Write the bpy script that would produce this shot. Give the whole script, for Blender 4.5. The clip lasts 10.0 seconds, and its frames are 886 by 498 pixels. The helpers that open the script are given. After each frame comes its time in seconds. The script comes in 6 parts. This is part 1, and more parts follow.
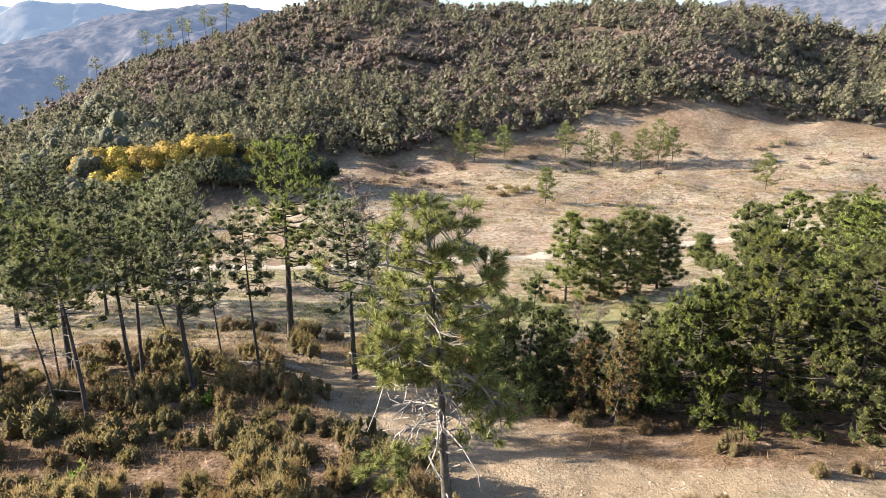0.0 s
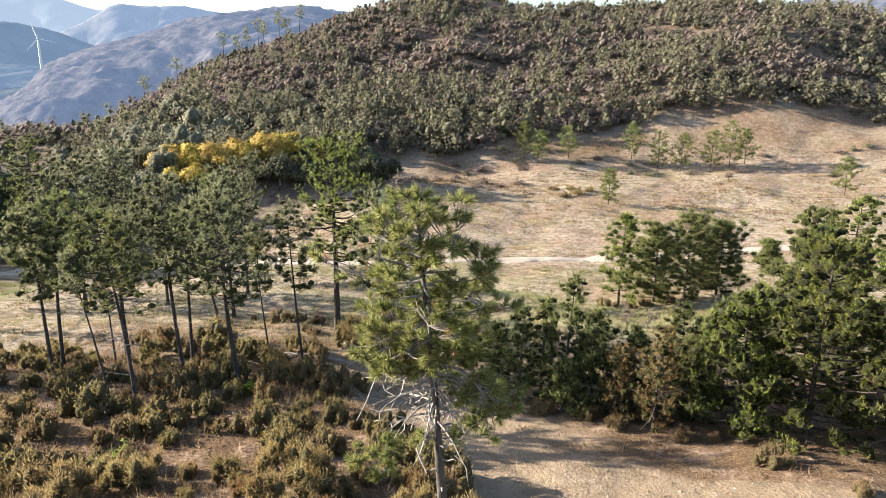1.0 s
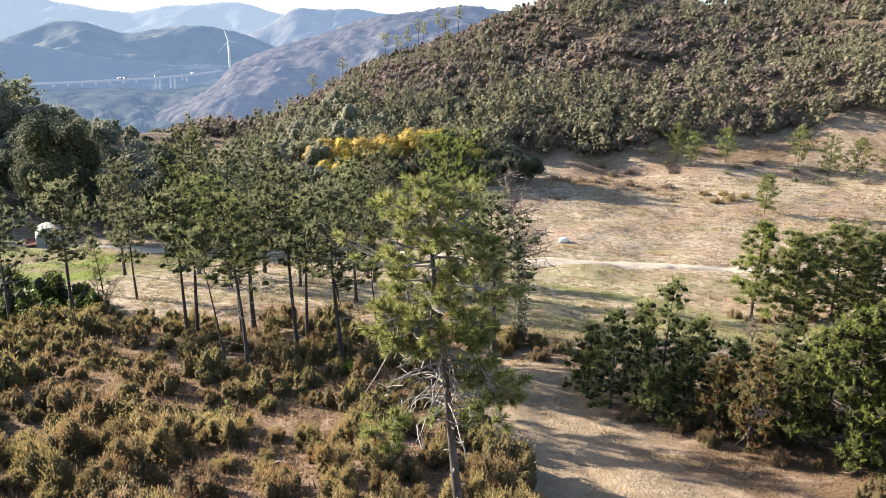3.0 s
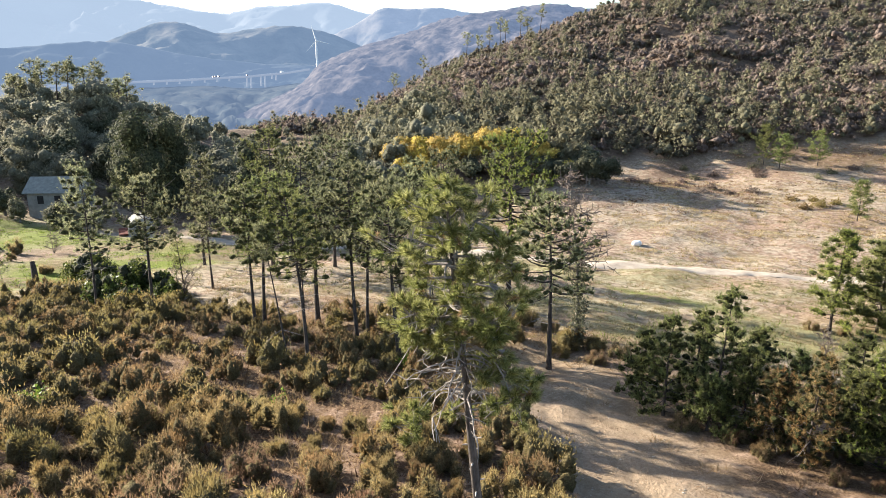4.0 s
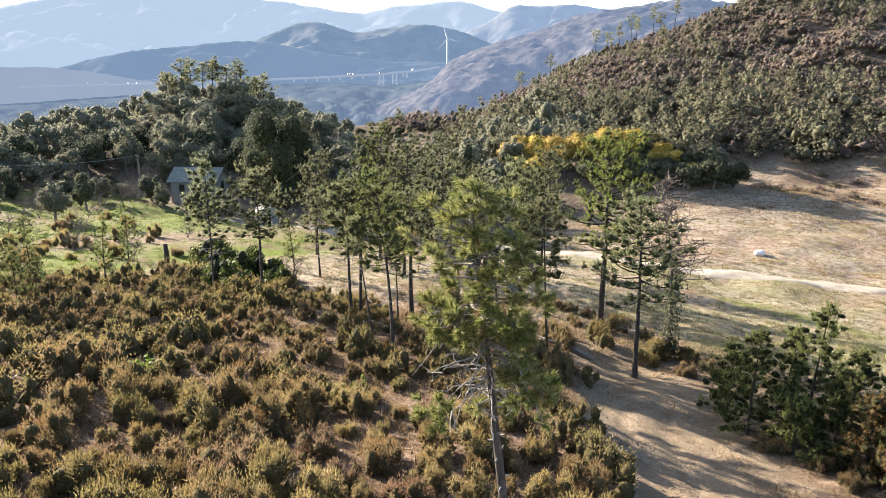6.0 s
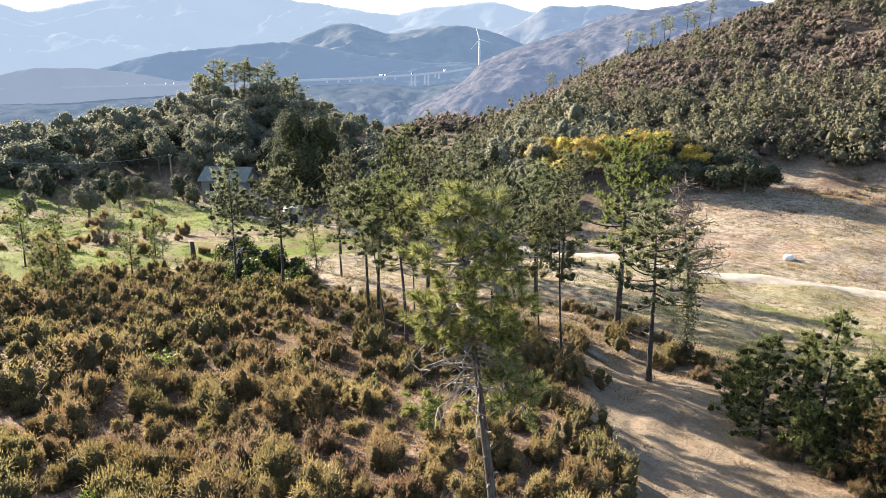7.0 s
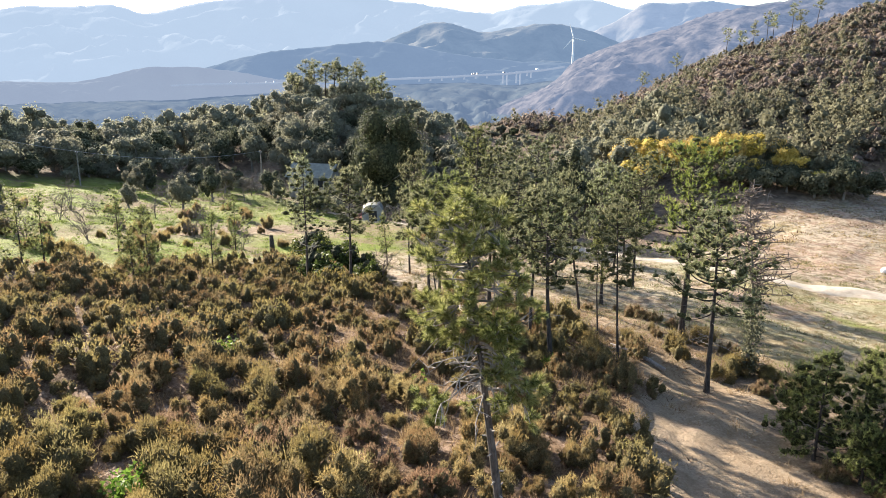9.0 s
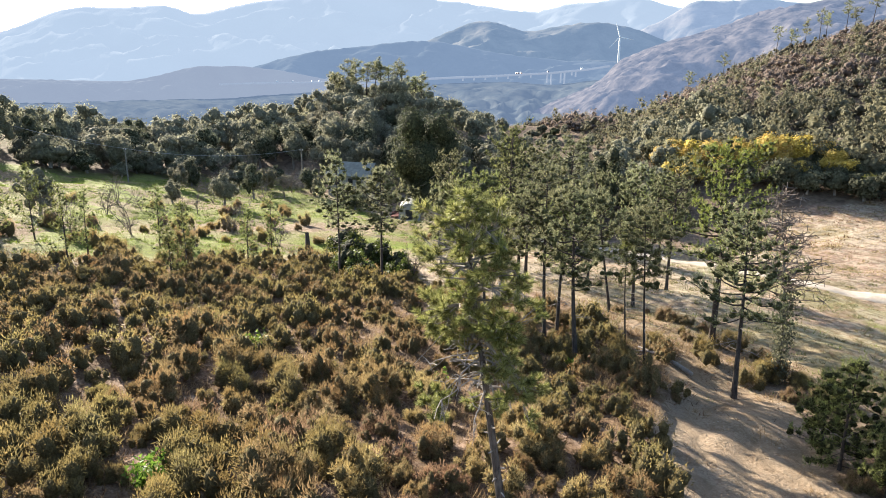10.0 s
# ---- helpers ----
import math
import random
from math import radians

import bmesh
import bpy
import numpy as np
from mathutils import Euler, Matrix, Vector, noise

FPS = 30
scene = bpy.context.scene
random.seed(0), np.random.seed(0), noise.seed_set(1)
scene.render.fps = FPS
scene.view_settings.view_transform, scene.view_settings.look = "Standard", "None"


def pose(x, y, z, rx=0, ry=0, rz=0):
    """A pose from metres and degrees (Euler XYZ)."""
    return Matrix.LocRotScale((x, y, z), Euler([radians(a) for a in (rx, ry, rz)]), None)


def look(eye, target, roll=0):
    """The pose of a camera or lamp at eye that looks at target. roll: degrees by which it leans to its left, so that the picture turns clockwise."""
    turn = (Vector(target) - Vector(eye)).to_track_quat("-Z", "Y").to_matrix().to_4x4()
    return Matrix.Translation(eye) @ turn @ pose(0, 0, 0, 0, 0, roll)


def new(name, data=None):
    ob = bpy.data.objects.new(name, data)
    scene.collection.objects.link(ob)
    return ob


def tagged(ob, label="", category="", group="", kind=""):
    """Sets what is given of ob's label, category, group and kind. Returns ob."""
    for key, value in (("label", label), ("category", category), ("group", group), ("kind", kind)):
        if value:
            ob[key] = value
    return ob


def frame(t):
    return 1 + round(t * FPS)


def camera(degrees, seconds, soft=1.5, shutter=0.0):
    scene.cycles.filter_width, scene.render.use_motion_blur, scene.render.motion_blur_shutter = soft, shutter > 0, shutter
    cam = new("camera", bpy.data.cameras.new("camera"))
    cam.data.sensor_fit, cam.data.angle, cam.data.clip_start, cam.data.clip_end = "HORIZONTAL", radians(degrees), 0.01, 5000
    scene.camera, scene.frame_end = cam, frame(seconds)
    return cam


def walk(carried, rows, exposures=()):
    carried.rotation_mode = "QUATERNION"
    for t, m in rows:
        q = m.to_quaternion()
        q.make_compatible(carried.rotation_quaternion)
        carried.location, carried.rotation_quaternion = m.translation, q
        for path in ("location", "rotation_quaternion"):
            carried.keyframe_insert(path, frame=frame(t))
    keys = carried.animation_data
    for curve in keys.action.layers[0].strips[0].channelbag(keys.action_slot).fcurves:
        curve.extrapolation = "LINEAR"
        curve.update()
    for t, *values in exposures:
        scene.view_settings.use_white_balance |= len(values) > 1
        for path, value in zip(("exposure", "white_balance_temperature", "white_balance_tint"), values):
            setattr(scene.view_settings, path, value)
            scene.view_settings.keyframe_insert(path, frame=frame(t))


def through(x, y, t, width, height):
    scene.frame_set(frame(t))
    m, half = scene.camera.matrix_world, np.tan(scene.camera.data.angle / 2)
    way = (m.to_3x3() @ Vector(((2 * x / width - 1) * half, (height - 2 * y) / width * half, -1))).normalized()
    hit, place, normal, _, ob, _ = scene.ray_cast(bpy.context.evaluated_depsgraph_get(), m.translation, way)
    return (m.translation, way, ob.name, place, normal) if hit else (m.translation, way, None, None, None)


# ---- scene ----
# ---- the camera, a drone that circles a pine ----
cam = camera(64.97, 10.0, 0.9)
PATH = [
    (0.0, -0.000, 0.000, 14.000, -0.00, -14.24),
    (0.5, 0.593, -0.013, 13.958, 2.70, -14.24),
    (1.0, 1.217, -0.013, 13.916, 5.62, -14.23),
    (1.5, 1.846, -0.032, 13.880, 8.55, -14.26),
    (2.0, 2.461, -0.009, 13.833, 11.54, -14.28),
    (2.5, 3.047, 0.022, 13.810, 14.83, -14.31),
    (2.7, 3.272, 0.029, 13.803, 16.22, -14.31),
    (3.8, 4.508, 0.066, 13.858, 23.82, -14.32),
    (4.0, 4.691, 0.091, 13.892, 24.98, -14.38),
    (4.5, 5.151, 0.188, 13.932, 28.14, -14.42),
    (5.0, 5.603, 0.286, 13.968, 31.46, -14.44),
    (5.5, 6.036, 0.381, 13.996, 33.79, -14.46),
    (5.7, 6.194, 0.425, 14.035, 34.45, -14.50),
    (6.8, 7.112, 0.675, 14.136, 37.30, -14.54),
    (7.0, 7.262, 0.721, 14.153, 37.87, -14.49),
    (7.5, 7.640, 0.850, 14.215, 39.64, -14.50),
    (8.0, 8.011, 1.010, 14.280, 41.49, -14.53),
    (8.5, 8.365, 1.184, 14.317, 43.39, -14.55),
    (9.0, 8.746, 1.368, 14.365, 45.24, -14.59),
    (9.5, 9.120, 1.551, 14.414, 47.06, -14.62),
    (10.0, 9.481, 1.742, 14.441, 48.75, -14.65),
]
walk(cam, [(t, pose(x, y, z, 90 + pitch, 0, yaw)) for t, x, y, z, yaw, pitch in PATH], [(0.0, 2.04, 6200, 10), (10.0, 2.14, 6300, 10)])

# ---- sky and sun: a low winter sun from the west, clear and slightly hazy ----
SUN_ELEV, SUN_AZ = 19.5, -85.0  # degrees above the horizon; clockwise from +y
world = bpy.data.worlds.new("sky")
scene.world = world
world.use_nodes = True
wn = world.node_tree.nodes
sky = wn.new("ShaderNodeTexSky")
sky.sky_type = "NISHITA"
sky.sun_disc = False
sky.sun_elevation, sky.sun_rotation = radians(SUN_ELEV), radians(SUN_AZ)
sky.air_density, sky.dust_density, sky.ozone_density = 1.0, 1.6, 1.0
wn["Background"].inputs["Strength"].default_value = 0.080
world.node_tree.links.new(sky.outputs["Color"], wn["Background"].inputs["Color"])
sun_data = bpy.data.lights.new("sun", "SUN")
sun_data.energy, sun_data.angle, sun_data.color = 5.0, radians(0.6), (1.0, 0.89, 0.72)
sun = new("sun", sun_data)
sun_way = Vector((math.sin(radians(SUN_AZ)) * math.cos(radians(SUN_ELEV)), math.cos(radians(SUN_AZ)) * math.cos(radians(SUN_ELEV)), math.sin(radians(SUN_ELEV))))
sun.matrix_world = look((-60, 10, 60), Vector((-60, 10, 60)) - sun_way)
# ---- materials ----
def material(name, rough=0.8):
    m = bpy.data.materials.new(name)
    m.use_nodes = True
    b = m.node_tree.nodes["Principled BSDF"]
    b.inputs["Roughness"].default_value = rough
    b.inputs["Specular IOR Level"].default_value = 0.12
    return m, m.node_tree.nodes, m.node_tree.links, b


def noise_tex(n, l, scale, detail=4, rough=0.6, coords=None, stretch=None):
    t = n.new("ShaderNodeTexNoise")
    t.inputs["Scale"].default_value, t.inputs["Detail"].default_value, t.inputs["Roughness"].default_value = scale, detail, rough
    if coords is not None:
        if stretch:
            mp = n.new("ShaderNodeMapping")
            mp.inputs["Scale"].default_value = stretch
            l.new(coords, mp.inputs["Vector"])
            coords = mp.outputs["Vector"]
        l.new(coords, t.inputs["Vector"])
    return t.outputs["Fac"]


def ramp(n, l, fac, stops):
    r = n.new("ShaderNodeValToRGB")
    e = r.color_ramp.elements
    while len(e) < len(stops):
        e.new(0.5)
    for k, (p, c) in zip(e, stops):
        k.position, k.color = p, (*c, 1)
    l.new(fac, r.inputs["Fac"])
    return r.outputs["Color"]


def blend(n, l, fac, a, b, how="MIX"):
    m = n.new("ShaderNodeMix")
    m.data_type, m.blend_type = "RGBA", how
    for sock, v in ((m.inputs["Factor"], fac), (m.inputs["A"], a), (m.inputs["B"], b)):
        if isinstance(v, (int, float)):
            sock.default_value = v
        elif isinstance(v, tuple):
            sock.default_value = (*v, 1)
        else:
            l.new(v, sock)
    return m.outputs["Result"]


def some(n, l, k, fac):
    m = n.new("ShaderNodeMath")
    m.operation = "MULTIPLY"
    m.inputs[0].default_value = k
    l.new(fac, m.inputs[1])
    return m.outputs[0]


def contrast(n, l, fac, lo, hi):
    r = n.new("ShaderNodeMapRange")
    r.interpolation_type = "SMOOTHSTEP"
    r.inputs["From Min"].default_value, r.inputs["From Max"].default_value = lo, hi
    l.new(fac, r.inputs["Value"])
    return r.outputs["Result"]


def relief(n, l, b, fac, strength, distance=0.05):
    k = n.new("ShaderNodeBump")
    k.inputs["Strength"].default_value, k.inputs["Distance"].default_value = strength, distance
    l.new(fac, k.inputs["Height"])
    l.new(k.outputs["Normal"], b.inputs["Normal"])


def world_pos(n):
    return n.new("ShaderNodeNewGeometry").outputs["Position"]


def leaf_material(name, dark, mid, pale, through=0.3, patch=0.12, odd=None, gloss=0.55):
    """Foliage: a colour of its own for each leaf, patches over the crown, and light that shines through."""
    m, n, l, b = material(name, gloss)
    geo, info = n.new("ShaderNodeNewGeometry"), n.new("ShaderNodeObjectInfo")
    col = ramp(n, l, geo.outputs["Random Per Island"], [(0.0, dark), (0.5, mid), (1.0, pale)])
    big = contrast(n, l, noise_tex(n, l, patch, 3, 0.6, geo.outputs["Position"]), 0.35, 0.68)
    col = blend(n, l, big, col, blend(n, l, 1.0, col, odd or (0.62, 0.68, 0.66), "MULTIPLY"))
    hsv = n.new("ShaderNodeHueSaturation")
    for sock, lo, hi in (("Hue", 0.485, 0.515), ("Value", 0.8, 1.2)):
        r = n.new("ShaderNodeMapRange")
        r.inputs["To Min"].default_value, r.inputs["To Max"].default_value = lo, hi
        l.new(info.outputs["Random"], r.inputs["Value"])
        l.new(r.outputs["Result"], hsv.inputs[sock])
    l.new(col, hsv.inputs["Color"])
    l.new(hsv.outputs["Color"], b.inputs["Base Color"])
    t, mix = n.new("ShaderNodeBsdfTranslucent"), n.new("ShaderNodeMixShader")
    l.new(hsv.outputs["Color"], t.inputs["Color"])
    mix.inputs["Fac"].default_value = through
    l.new(b.outputs["BSDF"], mix.inputs[1])
    l.new(t.outputs["BSDF"], mix.inputs[2])
    l.new(mix.outputs["Shader"], n["Material Output"].inputs["Surface"])
    return m


def bark_material(name, dark, pale, scale=9):
    m, n, l, b = material(name, 0.9)
    p = n.new("ShaderNodeTexCoord").outputs["Object"]
    f = noise_tex(n, l, scale, 6, 0.7, p, (1, 1, 0.28))
    c = ramp(n, l, f, [(0.3, dark), (0.62, pale)])
    c = blend(n, l, contrast(n, l, noise_tex(n, l, 1.3, 3, 0.6, p), 0.5, 0.75), c, tuple(v * 0.6 for v in pale))
    l.new(c, b.inputs["Base Color"])
    relief(n, l, b, f, 0.9, 0.03)
    return m


def plain_material(name, a, c, scale=3, rough=0.8, bump=0.3, metal=0.0):
    m, n, l, b = material(name, rough)
    p = n.new("ShaderNodeTexCoord").outputs["Object"]
    f = noise_tex(n, l, scale, 6, 0.65, p)
    l.new(ramp(n, l, f, [(0.3, a), (0.7, c)]), b.inputs["Base Color"])
    b.inputs["Metallic"].default_value = metal
    relief(n, l, b, f, bump, 0.02)
    return m


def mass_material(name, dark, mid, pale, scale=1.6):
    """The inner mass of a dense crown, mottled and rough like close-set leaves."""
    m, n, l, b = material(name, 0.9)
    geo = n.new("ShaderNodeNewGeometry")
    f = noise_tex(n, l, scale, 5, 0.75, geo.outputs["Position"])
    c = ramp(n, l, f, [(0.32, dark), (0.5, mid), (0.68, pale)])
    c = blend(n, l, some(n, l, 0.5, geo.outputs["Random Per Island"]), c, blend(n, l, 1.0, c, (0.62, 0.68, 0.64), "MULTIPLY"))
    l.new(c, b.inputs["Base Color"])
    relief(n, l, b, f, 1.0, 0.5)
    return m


def ground_material():
    """Dry meadow, green grass, heath litter, bare sandy soil and forest floor; the zone attribute says which grows where."""
    m, n, l, b = material("ground_soil", 0.95)
    p = world_pos(n)
    zone = n.new("ShaderNodeAttribute")
    zone.attribute_name = "zone"
    sep = n.new("ShaderNodeSeparateColor")
    l.new(zone.outputs["Color"], sep.inputs["Color"])
    fine, mid, big = noise_tex(n, l, 9, 6, 0.7, p), noise_tex(n, l, 0.9, 5, 0.65, p), noise_tex(n, l, 0.09, 4, 0.6, p)
    speck = noise_tex(n, l, 38, 3, 0.6, p)
    tuft = contrast(n, l, noise_tex(n, l, 1.5, 4, 0.7, p), 0.47, 0.56)
    straw = ramp(n, l, fine, [(0.25, (0.200, 0.152, 0.104)), (0.5, (0.395, 0.325, 0.248)), (0.75, (0.54, 0.460, 0.365))])
    straw = blend(n, l, some(n, l, 0.62, tuft), straw, (0.150, 0.118, 0.072))
    pink = ramp(n, l, fine, [(0.25, (0.185, 0.122, 0.086)), (0.7, (0.430, 0.312, 0.232))])
    pink = blend(n, l, some(n, l, 0.6, tuft), pink, (0.120, 0.076, 0.052))
    dry = blend(n, l, contrast(n, l, blend(n, l, 0.5, mid, big), 0.44, 0.58), straw, pink)
    dry = blend(n, l, some(n, l, 0.4, contrast(n, l, noise_tex(n, l, 0.16, 4, 0.6, p), 0.52, 0.66)), dry, (0.160, 0.148, 0.068))
    streak = contrast(n, l, noise_tex(n, l, 0.7, 5, 0.7, p, (0.22, 1, 1)), 0.50, 0.64)
    dry = blend(n, l, some(n, l, 0.5, streak), dry, (0.185, 0.120, 0.082))
    grass = ramp(n, l, fine, [(0.25, (0.058, 0.080, 0.008)), (0.5, (0.130, 0.172, 0.016)), (0.8, (0.205, 0.235, 0.030))])
    grass = blend(n, l, some(n, l, 0.85, contrast(n, l, noise_tex(n, l, 0.14, 5, 0.7, p), 0.50, 0.58)), grass, (0.150, 0.105, 0.062))
    grass = blend(n, l, some(n, l, 0.35, tuft), grass, (0.120, 0.105, 0.045))
    litter = ramp(n, l, fine, [(0.28, (0.045, 0.028, 0.018)), (0.48, (0.135, 0.085, 0.050)), (0.72, (0.27, 0.185, 0.112))])
    litter = blend(n, l, some(n, l, 0.8, contrast(n, l, mid, 0.47, 0.62)), litter, pink)
    sand = ramp(n, l, blend(n, l, 0.4, mid, fine), [(0.3, (0.170, 0.116, 0.074)), (0.5, (0.290, 0.215, 0.144)), (0.7, (0.395, 0.312, 0.224))])
    sand = blend(n, l, contrast(n, l, speck, 0.60, 0.72), sand, (0.416, 0.352, 0.264))
    sand = blend(n, l, some(n, l, 0.8, contrast(n, l, noise_tex(n, l, 2.6, 5, 0.75, p), 0.56, 0.68)), sand, (0.135, 0.090, 0.058))
    floor = ramp(n, l, mid, [(0.3, (0.070, 0.050, 0.038)), (0.5, (0.135, 0.098, 0.072)), (0.7, (0.190, 0.145, 0.105))])
    col = blend(n, l, sep.outputs["Green"], dry, grass)
    col = blend(n, l, zone.outputs["Alpha"], col, litter)
    col = blend(n, l, sep.outputs["Blue"], col, floor)
    col = blend(n, l, sep.outputs["Red"], col, sand)
    l.new(col, b.inputs["Base Color"])
    relief(n, l, b, blend(n, l, 0.5, blend(n, l, 0.45, fine, mid), noise_tex(n, l, 1.1, 4, 0.7, p)), 1.0, 0.48)
    return m


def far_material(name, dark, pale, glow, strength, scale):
    """Distant ranges, the haze of miles of lit air put in as an even bluish emission."""
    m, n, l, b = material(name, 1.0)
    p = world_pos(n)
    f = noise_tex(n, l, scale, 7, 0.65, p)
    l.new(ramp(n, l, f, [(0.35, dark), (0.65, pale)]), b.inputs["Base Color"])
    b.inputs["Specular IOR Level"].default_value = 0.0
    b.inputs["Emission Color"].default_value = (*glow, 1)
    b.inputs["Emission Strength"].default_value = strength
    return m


GROUND = ground_material()
PINE = leaf_material("pine_needles", (0.102, 0.109, 0.038), (0.203, 0.218, 0.076), (0.305, 0.327, 0.113), 0.42, 0.6, None, 0.5)
PINE_FRESH = leaf_material("pine_needles_fresh", (0.115, 0.128, 0.030), (0.230, 0.255, 0.060), (0.333, 0.370, 0.088), 0.40, 0.8, None, 0.5)
PINE_LIGHT = leaf_material("pine_needles_light", (0.078, 0.090, 0.027), (0.252, 0.267, 0.081), (0.526, 0.515, 0.224), 0.42, 1.2, (0.72, 0.80, 0.72), 0.42)
# Darker than the needles: shade inside the pine crowns put into the colour.
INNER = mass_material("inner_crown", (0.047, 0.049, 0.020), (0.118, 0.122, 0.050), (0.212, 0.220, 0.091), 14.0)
INNER_SHADE = mass_material("inner_crown_shade", (0.020, 0.022, 0.010), (0.062, 0.066, 0.024), (0.130, 0.130, 0.050), 11.0)
PINE_DULL = leaf_material("pine_needles_dull", (0.098, 0.098, 0.054), (0.246, 0.244, 0.134), (0.431, 0.427, 0.234), 0.46, 0.6, None, 0.55)
PINE_BROWN = leaf_material("pine_needles_browned", (0.085, 0.060, 0.026), (0.190, 0.160, 0.066), (0.36, 0.28, 0.15), 0.4, 1.4, (1.0, 0.72, 0.6))
NEEDLE_DEAD = leaf_material("needles_dead", (0.13, 0.07, 0.035), (0.27, 0.16, 0.08), (0.40, 0.28, 0.16), 0.3, 0.8)
OAK = leaf_material("oak_leaves", (0.174, 0.166, 0.119), (0.231, 0.221, 0.159), (0.282, 0.269, 0.194), 0.50, 0.12, (0.72, 0.74, 0.70), 0.8)
OAK_DEEP = leaf_material("oak_leaves_deep", (0.030, 0.033, 0.018), (0.066, 0.069, 0.036), (0.120, 0.120, 0.064), 0.3, 0.16, None, 0.8)
OAK_DARK = leaf_material("oak_leaves_dark", (0.095, 0.096, 0.063), (0.140, 0.140, 0.090), (0.196, 0.193, 0.125), 0.42, 0.16, None, 0.8)
HEATH = leaf_material("heath_twigs", (0.204, 0.155, 0.076), (0.272, 0.207, 0.102), (0.340, 0.259, 0.127), 0.50, 0.9, (0.88, 0.76, 0.66))
HEATH_GREEN = leaf_material("heath_green", (0.148, 0.120, 0.053), (0.197, 0.160, 0.071), (0.247, 0.201, 0.088), 0.50, 0.9, (0.95, 0.82, 0.72))
HEATH_BROWN = leaf_material("heath_brown", (0.200, 0.142, 0.085), (0.257, 0.182, 0.109), (0.321, 0.228, 0.136), 0.50, 0.9, (0.88, 0.8, 0.74))
EVERGREEN = leaf_material("evergreen_leaves", (0.030, 0.045, 0.012), (0.075, 0.098, 0.024), (0.15, 0.17, 0.05), 0.35, 0.8, None, 0.5)
LUSH = leaf_material("lush_leaves", (0.055, 0.095, 0.014), (0.13, 0.20, 0.03), (0.25, 0.33, 0.06), 0.35, 1.0, None, 0.5)
MIMOSA = leaf_material("mimosa_flowers", (0.34, 0.24, 0.045), (0.53, 0.39, 0.085), (0.68, 0.53, 0.17), 0.3, 0.3, (0.9, 0.87, 0.8))
HILL_PINE = leaf_material("hill_pine_leaves", (0.155, 0.146, 0.094), (0.189, 0.179, 0.115), (0.227, 0.214, 0.138), 0.42, 0.16, (0.74, 0.72, 0.70), 0.8)
HILL_DARK = leaf_material("hill_dark_leaves", (0.101, 0.093, 0.069), (0.123, 0.113, 0.084), (0.148, 0.136, 0.100), 0.40, 0.14, (0.8, 0.74, 0.70), 0.8)
MAQUIS = leaf_material("maquis_leaves", (0.160, 0.123, 0.107), (0.195, 0.151, 0.131), (0.234, 0.181, 0.157), 0.36, 0.10, (0.78, 0.78, 0.72), 0.85)
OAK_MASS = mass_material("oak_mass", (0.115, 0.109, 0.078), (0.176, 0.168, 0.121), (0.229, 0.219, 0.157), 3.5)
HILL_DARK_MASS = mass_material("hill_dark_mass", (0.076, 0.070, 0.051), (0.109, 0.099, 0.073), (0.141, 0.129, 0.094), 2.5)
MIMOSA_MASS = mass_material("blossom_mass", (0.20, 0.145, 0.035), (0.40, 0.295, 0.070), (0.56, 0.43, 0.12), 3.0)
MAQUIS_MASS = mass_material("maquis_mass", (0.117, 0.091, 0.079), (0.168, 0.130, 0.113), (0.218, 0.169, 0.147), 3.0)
# Inner lumps whose dark colour stands for the shade between the leaves.
OAK_SHADE_MASS = mass_material("oak_shade_mass", (0.025, 0.028, 0.016), (0.072, 0.076, 0.044), (0.130, 0.132, 0.078), 3.5)
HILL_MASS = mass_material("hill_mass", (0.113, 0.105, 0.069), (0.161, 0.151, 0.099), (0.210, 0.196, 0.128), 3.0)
TUSSOCK = leaf_material("tussock", (0.085, 0.080, 0.038), (0.190, 0.178, 0.092), (0.31, 0.285, 0.165), 0.35, 0.3, (0.86, 0.76, 0.66))
STRAW = leaf_material("straw", (0.187, 0.132, 0.068), (0.340, 0.264, 0.153), (0.493, 0.408, 0.264), 0.35, 0.3, (0.78, 0.68, 0.55))
GRASS = leaf_material("grass_blades", (0.103, 0.129, 0.024), (0.172, 0.214, 0.040), (0.257, 0.322, 0.060), 0.35, 0.3)
LITTER = leaf_material("dead_litter", (0.063, 0.034, 0.020), (0.171, 0.104, 0.059), (0.324, 0.225, 0.135), 0.25, 0.6, (0.75, 0.66, 0.6))
BARK = bark_material("pine_bark", (0.014, 0.012, 0.011), (0.092, 0.077, 0.068), 10)
BARK_PALE = bark_material("weathered_pine_bark", (0.014, 0.012, 0.011), (0.135, 0.115, 0.104), 13)
BARK_GREY = bark_material("grey_bark", (0.06, 0.055, 0.05), (0.26, 0.24, 0.21), 8)
DEADWOOD = bark_material("dead_wood", (0.13, 0.11, 0.10), (0.38, 0.34, 0.31), 12)
TWIG = bark_material("bare_twigs", (0.085, 0.066, 0.058), (0.22, 0.18, 0.155), 5)
TWIG_CORE = mass_material("inner_twigs", (0.112, 0.090, 0.043), (0.224, 0.180, 0.086), (0.359, 0.288, 0.138), 16.0)
GRAVEL = plain_material("gravel_road", (0.30, 0.25, 0.195), (0.47, 0.405, 0.33), 1.2, 0.95, 0.4)
PLASTER = plain_material("weathered_plaster", (0.19, 0.195, 0.19), (0.31, 0.31, 0.29), 1.5, 0.9, 0.2)
ROOF = plain_material("fibre_cement_roof", (0.13, 0.145, 0.135), (0.23, 0.245, 0.23), 2.0, 0.9, 0.3)
STONE = plain_material("pale_stone", (0.26, 0.22, 0.175), (0.44, 0.39, 0.32), 2.5, 0.9, 0.5)
